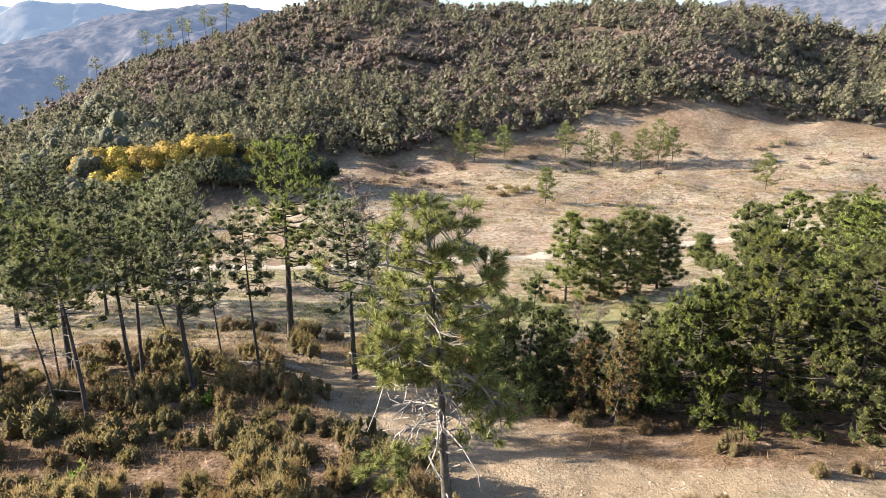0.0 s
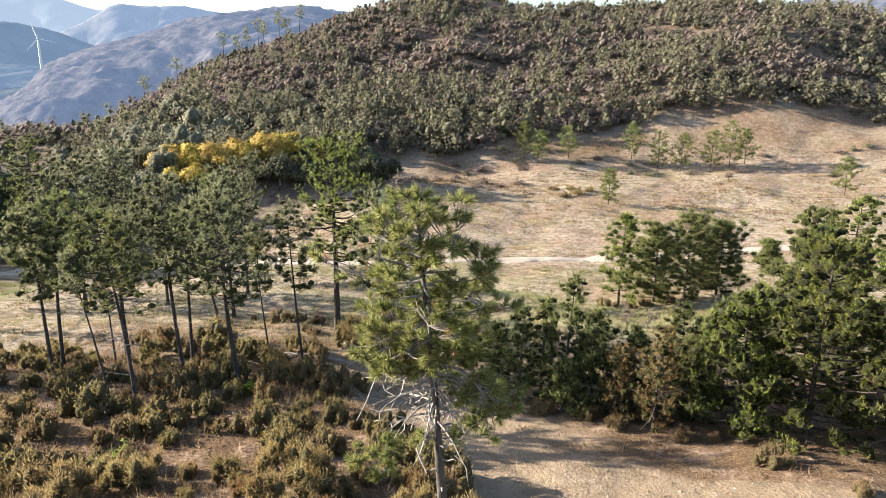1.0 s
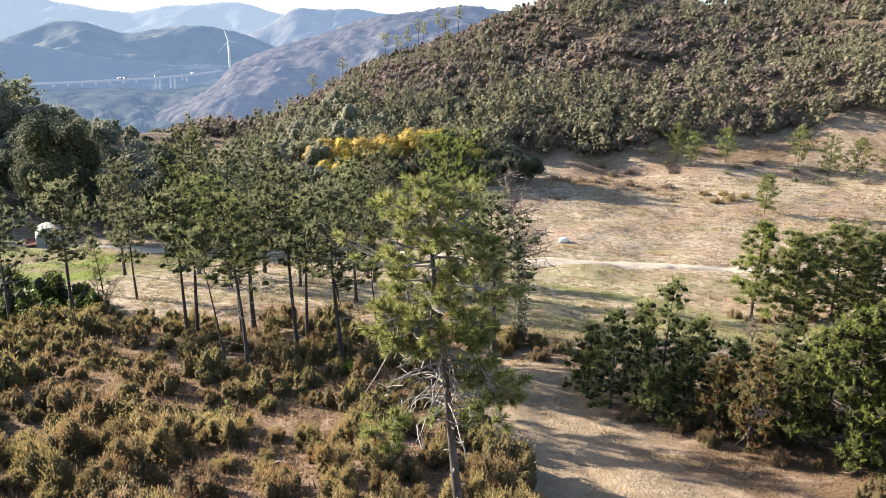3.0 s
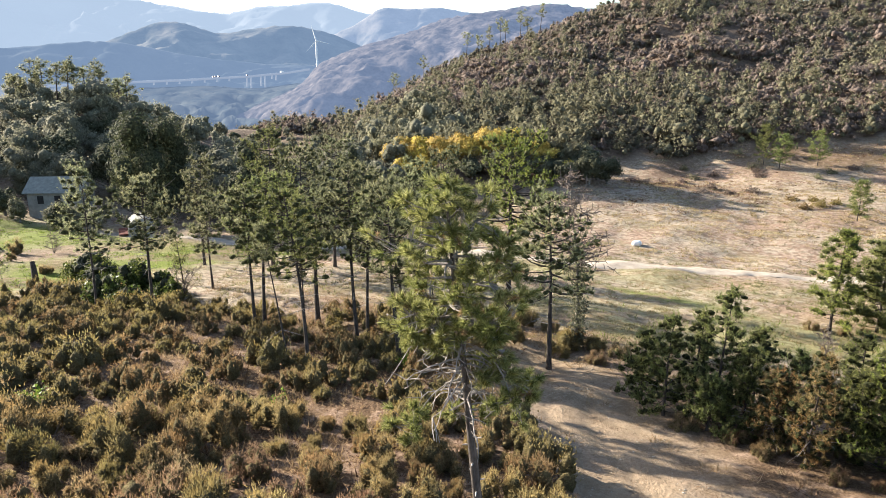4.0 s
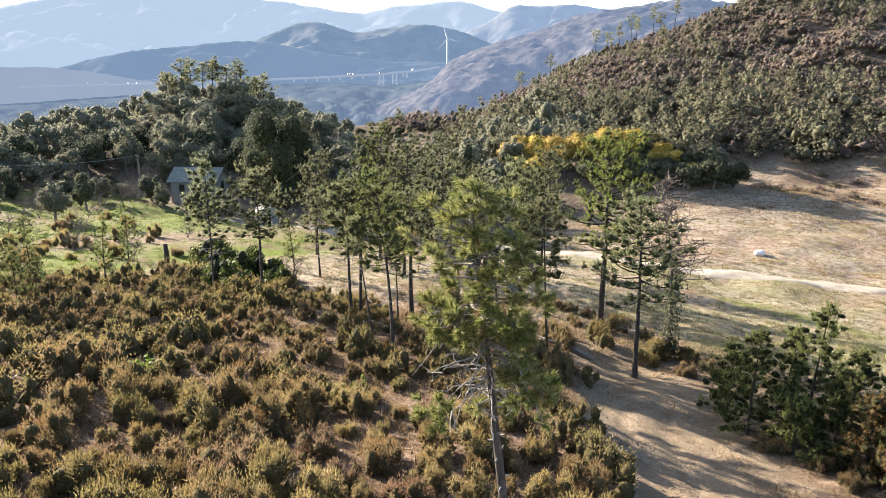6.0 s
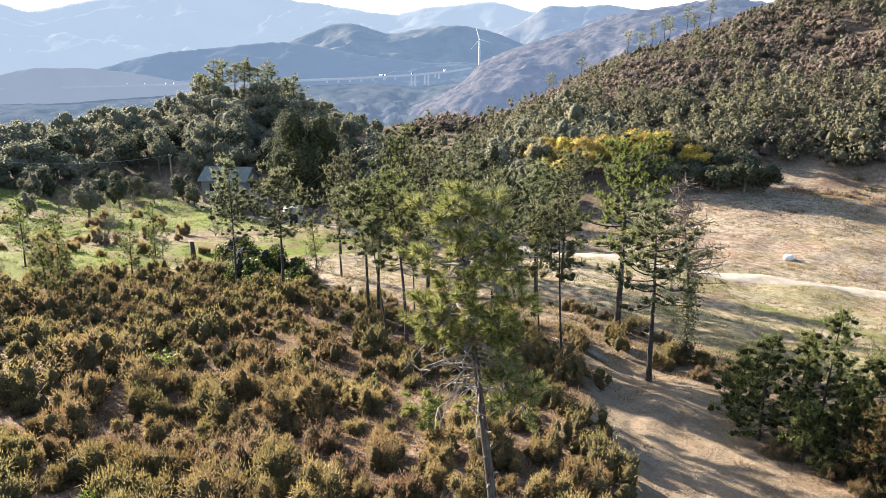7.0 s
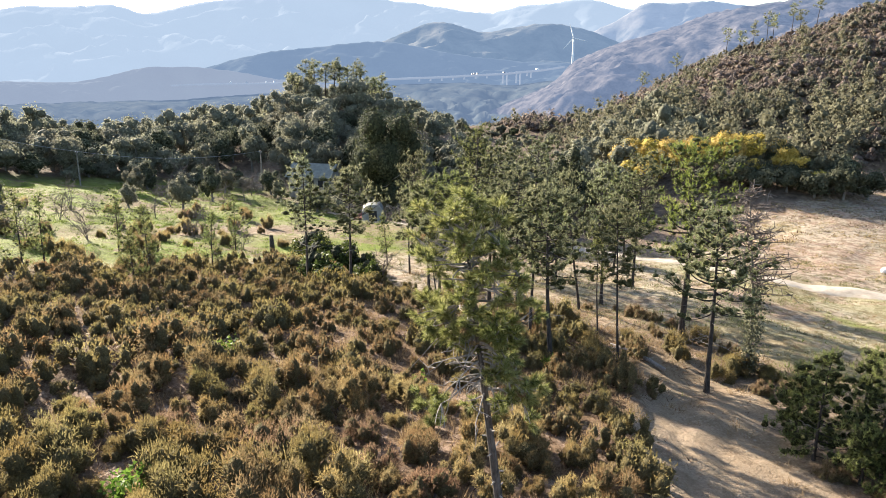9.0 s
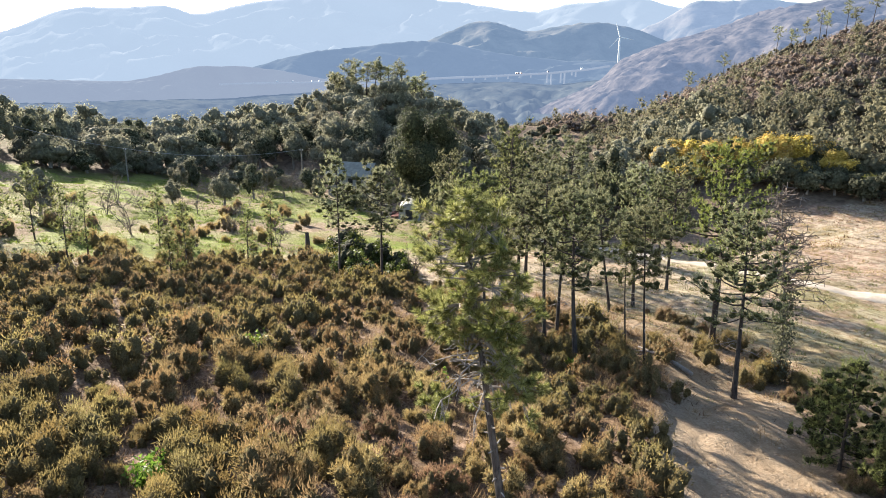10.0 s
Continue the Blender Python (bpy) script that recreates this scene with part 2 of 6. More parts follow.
WHITE = plain_material("white_plastic", (0.70, 0.70, 0.68), (0.84, 0.84, 0.82), 2.0, 0.6, 0.1)
DARK = plain_material("dark_opening", (0.02, 0.02, 0.02), (0.04, 0.04, 0.04), 2.0, 0.7, 0.1)
WIRE = plain_material("wire_metal", (0.35, 0.35, 0.35), (0.5, 0.5, 0.5), 2.0, 0.5, 0.0, 0.6)
BRICK_RED = plain_material("red_tin", (0.10, 0.035, 0.03), (0.17, 0.06, 0.05), 2.0, 0.8, 0.2)
# ---- the lie of the land ----
LAND_Y = [-400, -60, -20, 0, 7, 16, 25, 33, 40, 50, 62, 85, 95, 120, 140, 157, 168, 180, 200, 240, 275, 310, 350, 430, 600, 900]
LAND_Z = [30, 12, 7.2, 4.4, 3.0, 1.2, -0.1, -1.0, -1.9, -3.4, -5.3, -8.2, -8.7, -8.6, -7.2, -4.6, 0.0, 5.5, 11, 22, 31, 39, 41, 28, -20, -60]
HILL_U = [-3.0, -0.7, -0.613, -0.545, -0.501, -0.458, -0.418, -0.37, -0.338, -0.298, -0.259, -0.235, -0.194, -0.141, -0.07, 0.0, 0.058, 0.176, 0.319, 0.384, 0.42, 0.46, 0.492, 0.523, 0.554, 0.608, 0.675, 1.0, 3.0]
HILL_S = [0.0, 0.0, -0.3, 0.092, 0.628, 0.533, 0.569, 0.292, 0.432, 1.001, 0.68, 0.579, 1.049, 1.364, 0.906, 1.127, 0.896, 1.068, 1.072, 1.039, 1.024, 0.944, 0.981, 0.497, 0.603, 0.897, 0.694, 0.694, 0.5]
_ys = np.arange(-400.0, 901.0, 1.0)
_zs = np.interp(_ys, LAND_Y, LAND_Z)
_k = np.exp(-0.5 * (np.arange(-9, 10) / 3.2) ** 2)
_zs = np.convolve(np.pad(_zs, 9, mode="edge"), _k / _k.sum(), mode="valid")
_us = np.arange(-3.0, 3.01, 0.02)
_ss = np.interp(_us, HILL_U, HILL_S)
_ss = np.convolve(np.pad(_ss, 9, mode="edge"), _k / _k.sum(), mode="valid")


def step01(v, a, b):
    s = np.clip((v - a) / (b - a), 0, 1)
    return s * s * (3 - 2 * s)


def bump(x, y, cx, cy, sx, sy):
    return np.exp(-((x - cx) / sx) ** 2 - ((y - cy) / sy) ** 2)


_lattice = np.random.default_rng(5).uniform(-1, 1, (256, 256))


def value_noise(x, y):
    i, j = np.floor(x).astype(int), np.floor(y).astype(int)
    u, v = x - i, y - j
    u, v = u * u * (3 - 2 * u), v * v * (3 - 2 * v)
    g = lambda a, b: _lattice[a & 255, b & 255]
    return (g(i, j) * (1 - u) + g(i + 1, j) * u) * (1 - v) + (g(i, j + 1) * (1 - u) + g(i + 1, j + 1) * u) * v


def fractal(x, y, size, octaves=4, gain=0.5):
    """Uneven heights between about -1 and 1, with lumps of that size and smaller ones on them."""
    x, y = np.asarray(x, float), np.asarray(y, float)
    out, amp = 0.0, 1.0
    for k in range(octaves):
        c, sn = math.cos(0.7 * k + 0.3), math.sin(0.7 * k + 0.3)
        out = out + amp * value_noise((c * x - sn * y) * 2.03 ** k / size + 37.7 * k, (sn * x + c * y) * 2.03 ** k / size + 91.3 * k)
        amp *= gain
    return out


BANK_Y = [-10, 8, 15, 20.2, 22, 24.8, 29, 32.5, 37]
BANK_X = [8, 4.5, 2.0, -0.2, -1.8, -3.8, -5.7, -7.5, -9]


def land(x, y):
    """Height of the ground at x, y (arrays or numbers)."""
    x, y = np.asarray(x, float), np.asarray(y, float)
    z = np.interp(y, _ys, _zs)
    side = np.interp(x / np.maximum(y, 60), _us, _ss)
    far = step01(y, 125, 165)
    z = z * (1 - far) + ((z + 5) * side - 5) * far
    z = z - 0.025 * np.clip(-20 - x, 0, 90) * step01(y, 5, 30) * (1 - step01(y, 130, 170))
    z = z + 14 * bump(x, y, -130, 100, 40, 32) + 6.5 * bump(x, y, -160, 25, 38, 30)
    z = z + 1.2 * bump(x, y, 40, 20, 25, 25) + 5.8 * bump(x, y, -46, 124, 26, 13)
    r = np.hypot(x, y)
    drop = step01(r, 235, 520) * step01(-x / np.maximum(np.abs(y), 20), 0.34, 0.72)
    z = z - 60 * drop
    z = np.where(r > 1000, z + (-60 - z) * step01(r, 1000, 1600), z)
    hills = step01(r, 100, 190)
    bank = np.interp(y, BANK_Y, BANK_X) + 0.4 * fractal(x, y, 2.0, 2) - x
    trackside = step01(y, 6, 12) * (1 - step01(y, 27, 33))
    z = z + trackside * (0.30 * step01(bank, -0.5, 0.35) - 0.10 * np.exp(-((bank + 2.0) / 0.35) ** 2) - 0.10 * np.exp(-((bank + 3.6) / 0.35) ** 2))
    z = z + 0.22 * fractal(x * 0.3, y * 1.4, 4.0, 3) * step01(y, 92, 104) * (1 - step01(y, 160, 175))
    return z + 0.28 * fractal(x, y, 5.0, 4) * (1 - 0.5 * bump(x, y, 3, 22, 6, 10)) + 0.7 * fractal(x, y, 22, 2) * step01(r, 50, 110) + (3.4 * fractal(x + 50, y, 55, 3) + 1.7 * fractal(x, y + 30, 19, 2)) * hills


# ---- building tools ----
def fill(name, V, T, mat, smooth=False):
    """A mesh from arrays of corners and triangles."""
    me = bpy.data.meshes.new(name)
    V, T = np.asarray(V, np.float32), np.asarray(T, np.int32)
    me.vertices.add(len(V))
    me.vertices.foreach_set("co", V.ravel())
    me.loops.add(T.size)
    me.loops.foreach_set("vertex_index", T.ravel())
    me.polygons.add(len(T))
    me.polygons.foreach_set("loop_start", np.arange(0, T.size, T.shape[1], dtype=np.int32))
    me.materials.append(mat)
    me.update(calc_edges=True)
    me.polygons.foreach_set("use_smooth", np.full(len(T), smooth))
    return me


def join(pieces):
    """Several (corners, triangles) as one."""
    Vs, Ts, k = [], [], 0
    for V, T in pieces:
        Vs.append(V), Ts.append(np.asarray(T) + k)
        k += len(V)
    return np.concatenate(Vs), np.concatenate(Ts)


def part(name, data, mat, parent, label="", smooth=False):
    me = data if isinstance(data, bpy.types.Mesh) else fill(name, *data, mat, smooth)
    ob = new(name, me)
    ob.parent = parent
    return tagged(ob, label)


def from_bm(name, bm, mat, smooth=False):
    me = bpy.data.meshes.new(name)
    bm.to_mesh(me)
    bm.free()
    me.materials.append(mat)
    me.polygons.foreach_set("use_smooth", np.full(len(me.polygons), smooth))
    return me


def unit(a):
    return a / np.maximum(np.linalg.norm(a, axis=-1, keepdims=True), 1e-9)


def tube(points, radii, sides=6):
    """A tapered round limb along points, closed at its end."""
    P, R = np.asarray(points, float), np.asarray(radii, float)
    d = unit(np.gradient(P, axis=0))
    a = unit(np.cross(d, np.where(np.abs(d[:, 2:3]) > 0.9, [[1.0, 0.1, 0]], [[0.05, 0.1, 1.0]])))
    b = np.cross(d, a)
    th = np.arange(sides) * 2 * np.pi / sides
    V = (P[:, None] + R[:, None, None] * (np.cos(th)[None, :, None] * a[:, None] + np.sin(th)[None, :, None] * b[:, None])).reshape(-1, 3)
    i = (np.arange(len(P) - 1)[:, None] * sides + np.arange(sides)).ravel()
    j = (np.arange(len(P) - 1)[:, None] * sides + (np.arange(sides) + 1) % sides).ravel()
    T = np.concatenate([np.stack([i, j, j + sides], 1), np.stack([i, j + sides, i + sides], 1)])
    V = np.concatenate([V, P[-1:]])
    e = (len(P) - 1) * sides
    cap = np.stack([e + np.arange(sides), e + (np.arange(sides) + 1) % sides, np.full(sides, len(V) - 1)], 1)
    return V, np.concatenate([T, cap])


def blades(roots, ways, length, width, rng):
    """Thin pointed blades, one triangle each."""
    side = unit(np.cross(ways, unit(rng.normal(size=ways.shape))))
    L, W = np.broadcast_to(length, len(roots))[:, None], np.broadcast_to(width, len(roots))[:, None]
    V = np.stack([roots - side * W / 2, roots + side * W / 2, roots + ways * L], 1).reshape(-1, 3)
    return V, np.arange(len(V)).reshape(-1, 3)


def leaves(points, out, size, rng, flat=0.7):
    """Small leaf clumps as tilted triangles that look outward more or less."""
    n = unit(out * flat + rng.normal(size=out.shape))
    a = unit(np.cross(n, rng.normal(size=n.shape)))
    b = np.cross(n, a)
    s = np.broadcast_to(size, len(points))[:, None] * rng.uniform(0.6, 1.3, (len(points), 1))
    V = np.stack([points + a * s, points - a * s * 0.5 + b * s * 0.85, points - a * s * 0.5 - b * s * 0.75], 1).reshape(-1, 3)
    return V, np.arange(len(V)).reshape(-1, 3)


def spin(V, angle, scale=1.0, shift=(0, 0, 0)):
    c, s = np.cos(angle), np.sin(angle)
    return np.stack([c * V[:, 0] - s * V[:, 1], s * V[:, 0] + c * V[:, 1], V[:, 2]], 1) * scale + np.asarray(shift)


def scatter(templates, places, rng, lo=0.8, hi=1.2):
    """Templates set down at many places, turned and sized by chance, as one (corners, triangles)."""
    return join([_set(templates, x, y, z, s, rng, lo, hi) for x, y, z, s in places])


def _set(templates, x, y, z, s, rng, lo, hi):
    V, T = templates[int(rng.integers(len(templates)))]
    return spin(V * [1, 1, rng.uniform(0.9, 1.15)], rng.uniform(0, 6.28), s * rng.uniform(lo, hi), (x, y, z)), T


def place(x, y, sink=0.03):
    return float(land(x, y)) - sink


def thing(name, x, y, label, category, group="", turn=0.0, z=None):
    ob = new(name)
    ob.empty_display_size = 0.2
    ob.matrix_world = pose(x, y, place(x, y) if z is None else z, 0, 0, turn)
    return tagged(ob, label, category, group)


# ---- ground: one sheet out to the horizon ----
ROAD = [(-74, 61), (-60, 62), (-48, 66), (-39, 68.6), (-28, 70.3), (-17, 71.4), (-10, 74.0), (-3, 77.4), (4, 82.0), (10, 85.6), (20, 89.0), (31, 92.0), (48, 98), (70, 106), (110, 112)]


def along(points, step):
    """A smooth line through points, every so many metres."""
    P = np.asarray(points, float)
    s = np.concatenate([[0], np.cumsum(np.linalg.norm(np.diff(P, axis=0), axis=1))])
    u = np.arange(0, s[-1], step)
    Q = np.stack([np.interp(u, s, P[:, k]) for k in range(P.shape[1])], 1)
    for _ in range(max(2, int(40 / step))):
        Q[1:-1] = 0.5 * Q[1:-1] + 0.25 * (Q[:-2] + Q[2:])
    return Q


def near_line(x, y, points):
    """Distance from each x, y to a broken line."""
    best = np.full(np.shape(x), 1e9)
    for (ax, ay), (bx, by) in zip(points, points[1:]):
        dx, dy = bx - ax, by - ay
        s = np.clip(((x - ax) * dx + (y - ay) * dy) / (dx * dx + dy * dy), 0, 1)
        best = np.minimum(best, np.hypot(x - ax - s * dx, y - ay - s * dy))
    return best


def ragged(x, y):
    return 1.3 * fractal(x, y, 3.2, 3)


def zones(x, y):
    """Bare soil, green grass, forest floor, heath: how much of each grows at x, y."""
    j = ragged(x, y)
    left_edge = np.interp(y, BANK_Y, BANK_X)
    right_edge = np.interp(y, [-10, 8, 18, 22, 23.7, 25.7, 27.3, 29.2, 31, 34, 40], [40, 34, 22, 7.6, 5.6, 3.6, 2.2, 0.7, -0.8, -1.8, -4.2])
    bare = step01(x + 0.5 * j - left_edge, -0.6, 0.9) * step01(right_edge - x + 0.6 * j, -1.0, 1.5) * step01(38 - y + j, 0, 4)
    bare = bare * np.clip(0.74 + 0.55 * fractal(x, y, 2.2, 3), 0, 1)
    heath = step01(left_edge + 0.2 - x + 0.4 * j, -0.5, 0.8) * step01(34 + j - y - 0.30 * np.clip(-20 - x, 0, 60), -3, 3) * step01(x + 41 + j, 0, 5)
    heath = np.maximum(heath, 0.95 * np.clip(1.5 * bump(x, y, 15, 28, 17, 7.5), 0, 1))
    heath = np.maximum(heath, 0.85 * bump(x, y, -57, 38, 3.6, 18))
    heath = np.maximum(heath, np.clip(1.6 * fractal(x + 17, y, 9, 3) - 0.35, 0, 0.8) * step01(-x, 42, 48) * step01(62 - y, 0, 8) * step01(y, 2, 8) * step01(x, -106, -96))
    # Brown litter under the stand; its dark tone also holds the pines' shade.
    heath = np.maximum(heath, np.clip(1.1 * bump(x, y, -7, 34, 13, 6.5) + 0.5 * fractal(x, y, 4, 3), 0, 0.8) * bump(x, y, -7, 34, 20, 12))
    heath = np.maximum(heath, 0.95 * np.clip(1.6 * bump(x, y, 9, 23.6, 9, 3.2), 0, 1))
    foot = y + 5 * fractal(x, y, 16, 3) - np.interp(x, [-11, 31], [0, 14])
    heath = np.maximum(heath, 0.85 * step01(foot, 145, 153) * np.clip(0.6 + 0.9 * fractal(x, y, 7, 3), 0, 1))
    heath = np.maximum(heath, np.clip(1.1 * bump(x, y, -16, 136, 16, 9) + 0.4 * fractal(x, y, 6, 3), 0, 0.8) * bump(x, y, -16, 136, 22, 14))
    green = 0.24 * bump(x, y, -8, 48, 22, 11) + 0.42 * bump(x, y, 14, 47, 18, 9) + 0.35 * bump(x, y, -14, 67, 26, 4.0) + 0.75 * np.exp(-((y - 57.8 + 0.43 * x) / 1.5) ** 2 - ((x + 3) / 10) ** 2) + 0.35 * bump(x, y, 0, 74, 30, 3) + 0.95 * step01(-x + ragged(x, y), 38, 43) * step01(64 - y, 0, 8) * step01(y, 5, 15)
    green = green * (1 - 0.95 * bump(x, y, -57, 38, 4.5, 20)) * np.clip(0.95 + 0.16 * j, 0, 1)
    wood = np.maximum(step01(y + 2 * j + 3.5 * fractal(x, y, 30, 2) - np.interp(x, [-45, -11, 0, 16, 31, 110], [150, 162, 167, 173, 178, 177]), -4, 4), step01(y - 72 + 0.25 * (x + 60) + 3 * j, 0, 8) * step01(-x, 30, 44))
    wood = np.maximum(wood, bump(x, y, -45, 122, 22, 14) > 0.5)
    wood = np.maximum(wood, step01(np.hypot(x, y), 225, 240))
    wood = np.maximum(wood, step01(-x - 104 + 2 * j, 0, 10) * step01(y, 0, 20) * (1 - bump(x, y, -150, 26, 16, 12)))
    return np.clip(bare, 0, 1), np.clip(green, 0, 1), np.clip(wood, 0, 1), np.clip(heath * (1 - bare), 0, 1)


def build_ground():
    cx, cy = 5.0, 0.5
    rings = [0.0]
    r = 1.2
    while r < 4600:
        rings.append(r)
        r *= 1.021 if r > 14 else 1.035
    rings = np.array(rings[1:])
    az = np.radians(np.concatenate([np.arange(-86, 40, 0.52), np.arange(40, 274, 3.0)]))
    A, R = np.meshgrid(az, rings)
    x, y = cx + R * np.sin(A), cy + R * np.cos(A)
    z = land(x, y)
    V = np.stack([x, y, z], -1).reshape(-1, 3)
    V = np.concatenate([V, [[cx, cy, float(land(cx, cy))]]])
    m, k = len(rings), len(az)
    i, j = np.arange(m - 1)[:, None] * k, np.arange(k)[None]
    j2 = (j + 1) % k
    Q = np.stack([i + j, i + k + j, i + k + j2, i + j2], -1).reshape(-1, 4)
    T = np.concatenate([Q[:, [0, 1, 2]], Q[:, [0, 2, 3]], np.stack([np.full(k, len(V) - 1), j[0], j2[0]], 1)])
    me = fill("ground", V, T[:, ::-1], GROUND, True)
    zone = me.color_attributes.new("zone", "FLOAT_COLOR", "POINT")
    zone.data.foreach_set("color", np.stack(zones(V[:, 0], V[:, 1]), 1).astype(np.float32).ravel())
    tagged(new("ground", me), "dry winter meadow, heath, sandy soil and wooded slopes", "ground", kind="structure")


build_ground()


def build_road():
    c = along(ROAD, 0.6)
    d = unit(np.gradient(c, axis=0))
    nrm = np.stack([-d[:, 1], d[:, 0]], 1)
    cols = np.array([-1.6, -1.25, -0.7, -0.25, 0.25, 0.7, 1.25, 1.6])
    lift = np.array([-0.06, 0.05, 0.035, 0.07, 0.07, 0.035, 0.05, -0.06])
    wob = 0.08 * np.sin(np.arange(len(c)) * 0.7) + 0.08 * np.sin(np.arange(len(c)) * 0.31)
    off = cols[None] + wob[:, None] * (np.abs(cols) > 1)[None]
    x, y = c[:, :1] + nrm[:, :1] * off, c[:, 1:] + nrm[:, 1:] * off
    V = np.stack([x, y, land(x, y) + 0.05 + lift[None]], -1).reshape(-1, 3)
    k = len(cols)
    i = (np.arange(len(c) - 1)[:, None] * k + np.arange(k - 1)).ravel()
    T = np.concatenate([np.stack([i, i + 1, i + k + 1], 1), np.stack([i, i + k + 1, i + k], 1)])
    tagged(new("road", fill("road", V, T, GRAVEL, True)), "pale gravel farm road crossing the meadow", "road", kind="structure")


build_road()


# ---- distance: hill ranges behind the valley, miles off ----
def build_range(name, label, mat, az, el, r_crest, r_foot, foot_z, rough, seed, rows=36):
    """A mountain side seen from its foot: crest heights by direction and elevation, gullies running down it."""
    a = np.arange(az[0], az[-1], 0.34)
    rng = np.random.default_rng(seed)
    e = np.interp(a, az, el)
    ker = np.exp(-0.5 * (np.arange(-8, 9) / 1.6) ** 2)
    e = np.convolve(np.pad(e, 8, mode="edge"), ker / ker.sum(), mode="valid")
    v = np.linspace(0, 1, rows)[:, None]
    crest = 14 + r_crest * np.tan(np.radians(e))
    rr = r_foot + (r_crest - r_foot) * v + 0 * a[None]
    gx, gy = np.radians(a)[None] * r_crest, rr * 1.1
    spur = 1 - 2 * np.abs(fractal(gx, gy, rough * 14, 4, 0.55))
    z = foot_z + (crest[None] - foot_z) * (v ** 1.1) + rough * 1.5 * (spur - 0.3) * np.sin(np.pi * np.minimum(v, 1)) ** 0.7
    z = z + rough * 0.06 * rng.normal(size=z.shape)
    x, y = 5 + rr * np.sin(np.radians(a))[None], rr * np.cos(np.radians(a))[None]
    V = np.stack([x, y, z], -1)
    back = np.stack([5 + (r_crest + 250) * np.sin(np.radians(a)), (r_crest + 250) * np.cos(np.radians(a)), np.full(len(a), foot_z)], -1)[None]
    V = np.concatenate([V, back])
    k = len(a)
    i = (np.arange(rows)[:, None] * k + np.arange(k - 1)).ravel()
    T = np.concatenate([np.stack([i, i + 1, i + k + 1], 1), np.stack([i, i + k + 1, i + k], 1)])
    tagged(new(name, fill(name, V.reshape(-1, 3), T, mat, True)), label, "hills", kind="structure")


# Each range emits its own bluish haze; the air between is not built.
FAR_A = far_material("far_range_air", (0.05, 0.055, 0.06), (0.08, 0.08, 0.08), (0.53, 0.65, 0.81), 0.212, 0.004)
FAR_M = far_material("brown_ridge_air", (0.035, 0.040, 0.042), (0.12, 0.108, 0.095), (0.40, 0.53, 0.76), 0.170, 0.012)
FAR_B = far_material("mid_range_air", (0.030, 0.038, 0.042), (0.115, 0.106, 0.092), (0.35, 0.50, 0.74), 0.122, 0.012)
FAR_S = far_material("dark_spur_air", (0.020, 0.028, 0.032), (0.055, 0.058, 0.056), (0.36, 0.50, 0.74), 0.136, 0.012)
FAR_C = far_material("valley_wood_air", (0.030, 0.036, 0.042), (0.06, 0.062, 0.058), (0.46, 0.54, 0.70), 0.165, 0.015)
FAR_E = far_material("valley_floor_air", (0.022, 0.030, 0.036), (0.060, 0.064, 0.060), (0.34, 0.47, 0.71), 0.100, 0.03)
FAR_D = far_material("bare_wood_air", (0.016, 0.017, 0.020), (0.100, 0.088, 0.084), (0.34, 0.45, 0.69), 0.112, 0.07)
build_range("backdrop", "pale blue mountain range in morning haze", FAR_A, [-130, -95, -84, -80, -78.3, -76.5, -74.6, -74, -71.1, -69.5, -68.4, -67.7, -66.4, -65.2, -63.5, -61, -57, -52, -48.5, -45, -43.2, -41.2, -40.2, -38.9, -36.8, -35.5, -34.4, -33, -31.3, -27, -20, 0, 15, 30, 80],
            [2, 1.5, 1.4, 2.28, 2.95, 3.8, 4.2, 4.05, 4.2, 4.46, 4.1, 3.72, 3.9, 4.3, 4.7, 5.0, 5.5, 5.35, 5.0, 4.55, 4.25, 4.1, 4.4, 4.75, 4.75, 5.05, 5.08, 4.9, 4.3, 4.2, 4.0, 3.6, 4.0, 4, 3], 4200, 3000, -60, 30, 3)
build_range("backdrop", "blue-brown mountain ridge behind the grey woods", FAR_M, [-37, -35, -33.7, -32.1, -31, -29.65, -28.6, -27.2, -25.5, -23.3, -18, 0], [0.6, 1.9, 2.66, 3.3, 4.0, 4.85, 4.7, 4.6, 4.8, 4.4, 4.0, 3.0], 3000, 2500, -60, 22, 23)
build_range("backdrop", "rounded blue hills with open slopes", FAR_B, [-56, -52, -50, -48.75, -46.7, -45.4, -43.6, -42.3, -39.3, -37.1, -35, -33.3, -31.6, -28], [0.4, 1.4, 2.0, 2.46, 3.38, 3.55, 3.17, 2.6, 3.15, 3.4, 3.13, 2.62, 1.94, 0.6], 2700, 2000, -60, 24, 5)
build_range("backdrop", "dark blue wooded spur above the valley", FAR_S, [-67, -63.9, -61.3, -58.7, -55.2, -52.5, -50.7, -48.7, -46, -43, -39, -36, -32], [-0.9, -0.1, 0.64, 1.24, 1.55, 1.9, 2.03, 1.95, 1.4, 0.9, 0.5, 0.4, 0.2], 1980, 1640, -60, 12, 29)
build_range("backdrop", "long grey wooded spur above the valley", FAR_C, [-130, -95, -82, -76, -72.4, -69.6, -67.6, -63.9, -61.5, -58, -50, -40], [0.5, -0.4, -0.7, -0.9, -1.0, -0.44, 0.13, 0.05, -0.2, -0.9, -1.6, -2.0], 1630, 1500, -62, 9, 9)
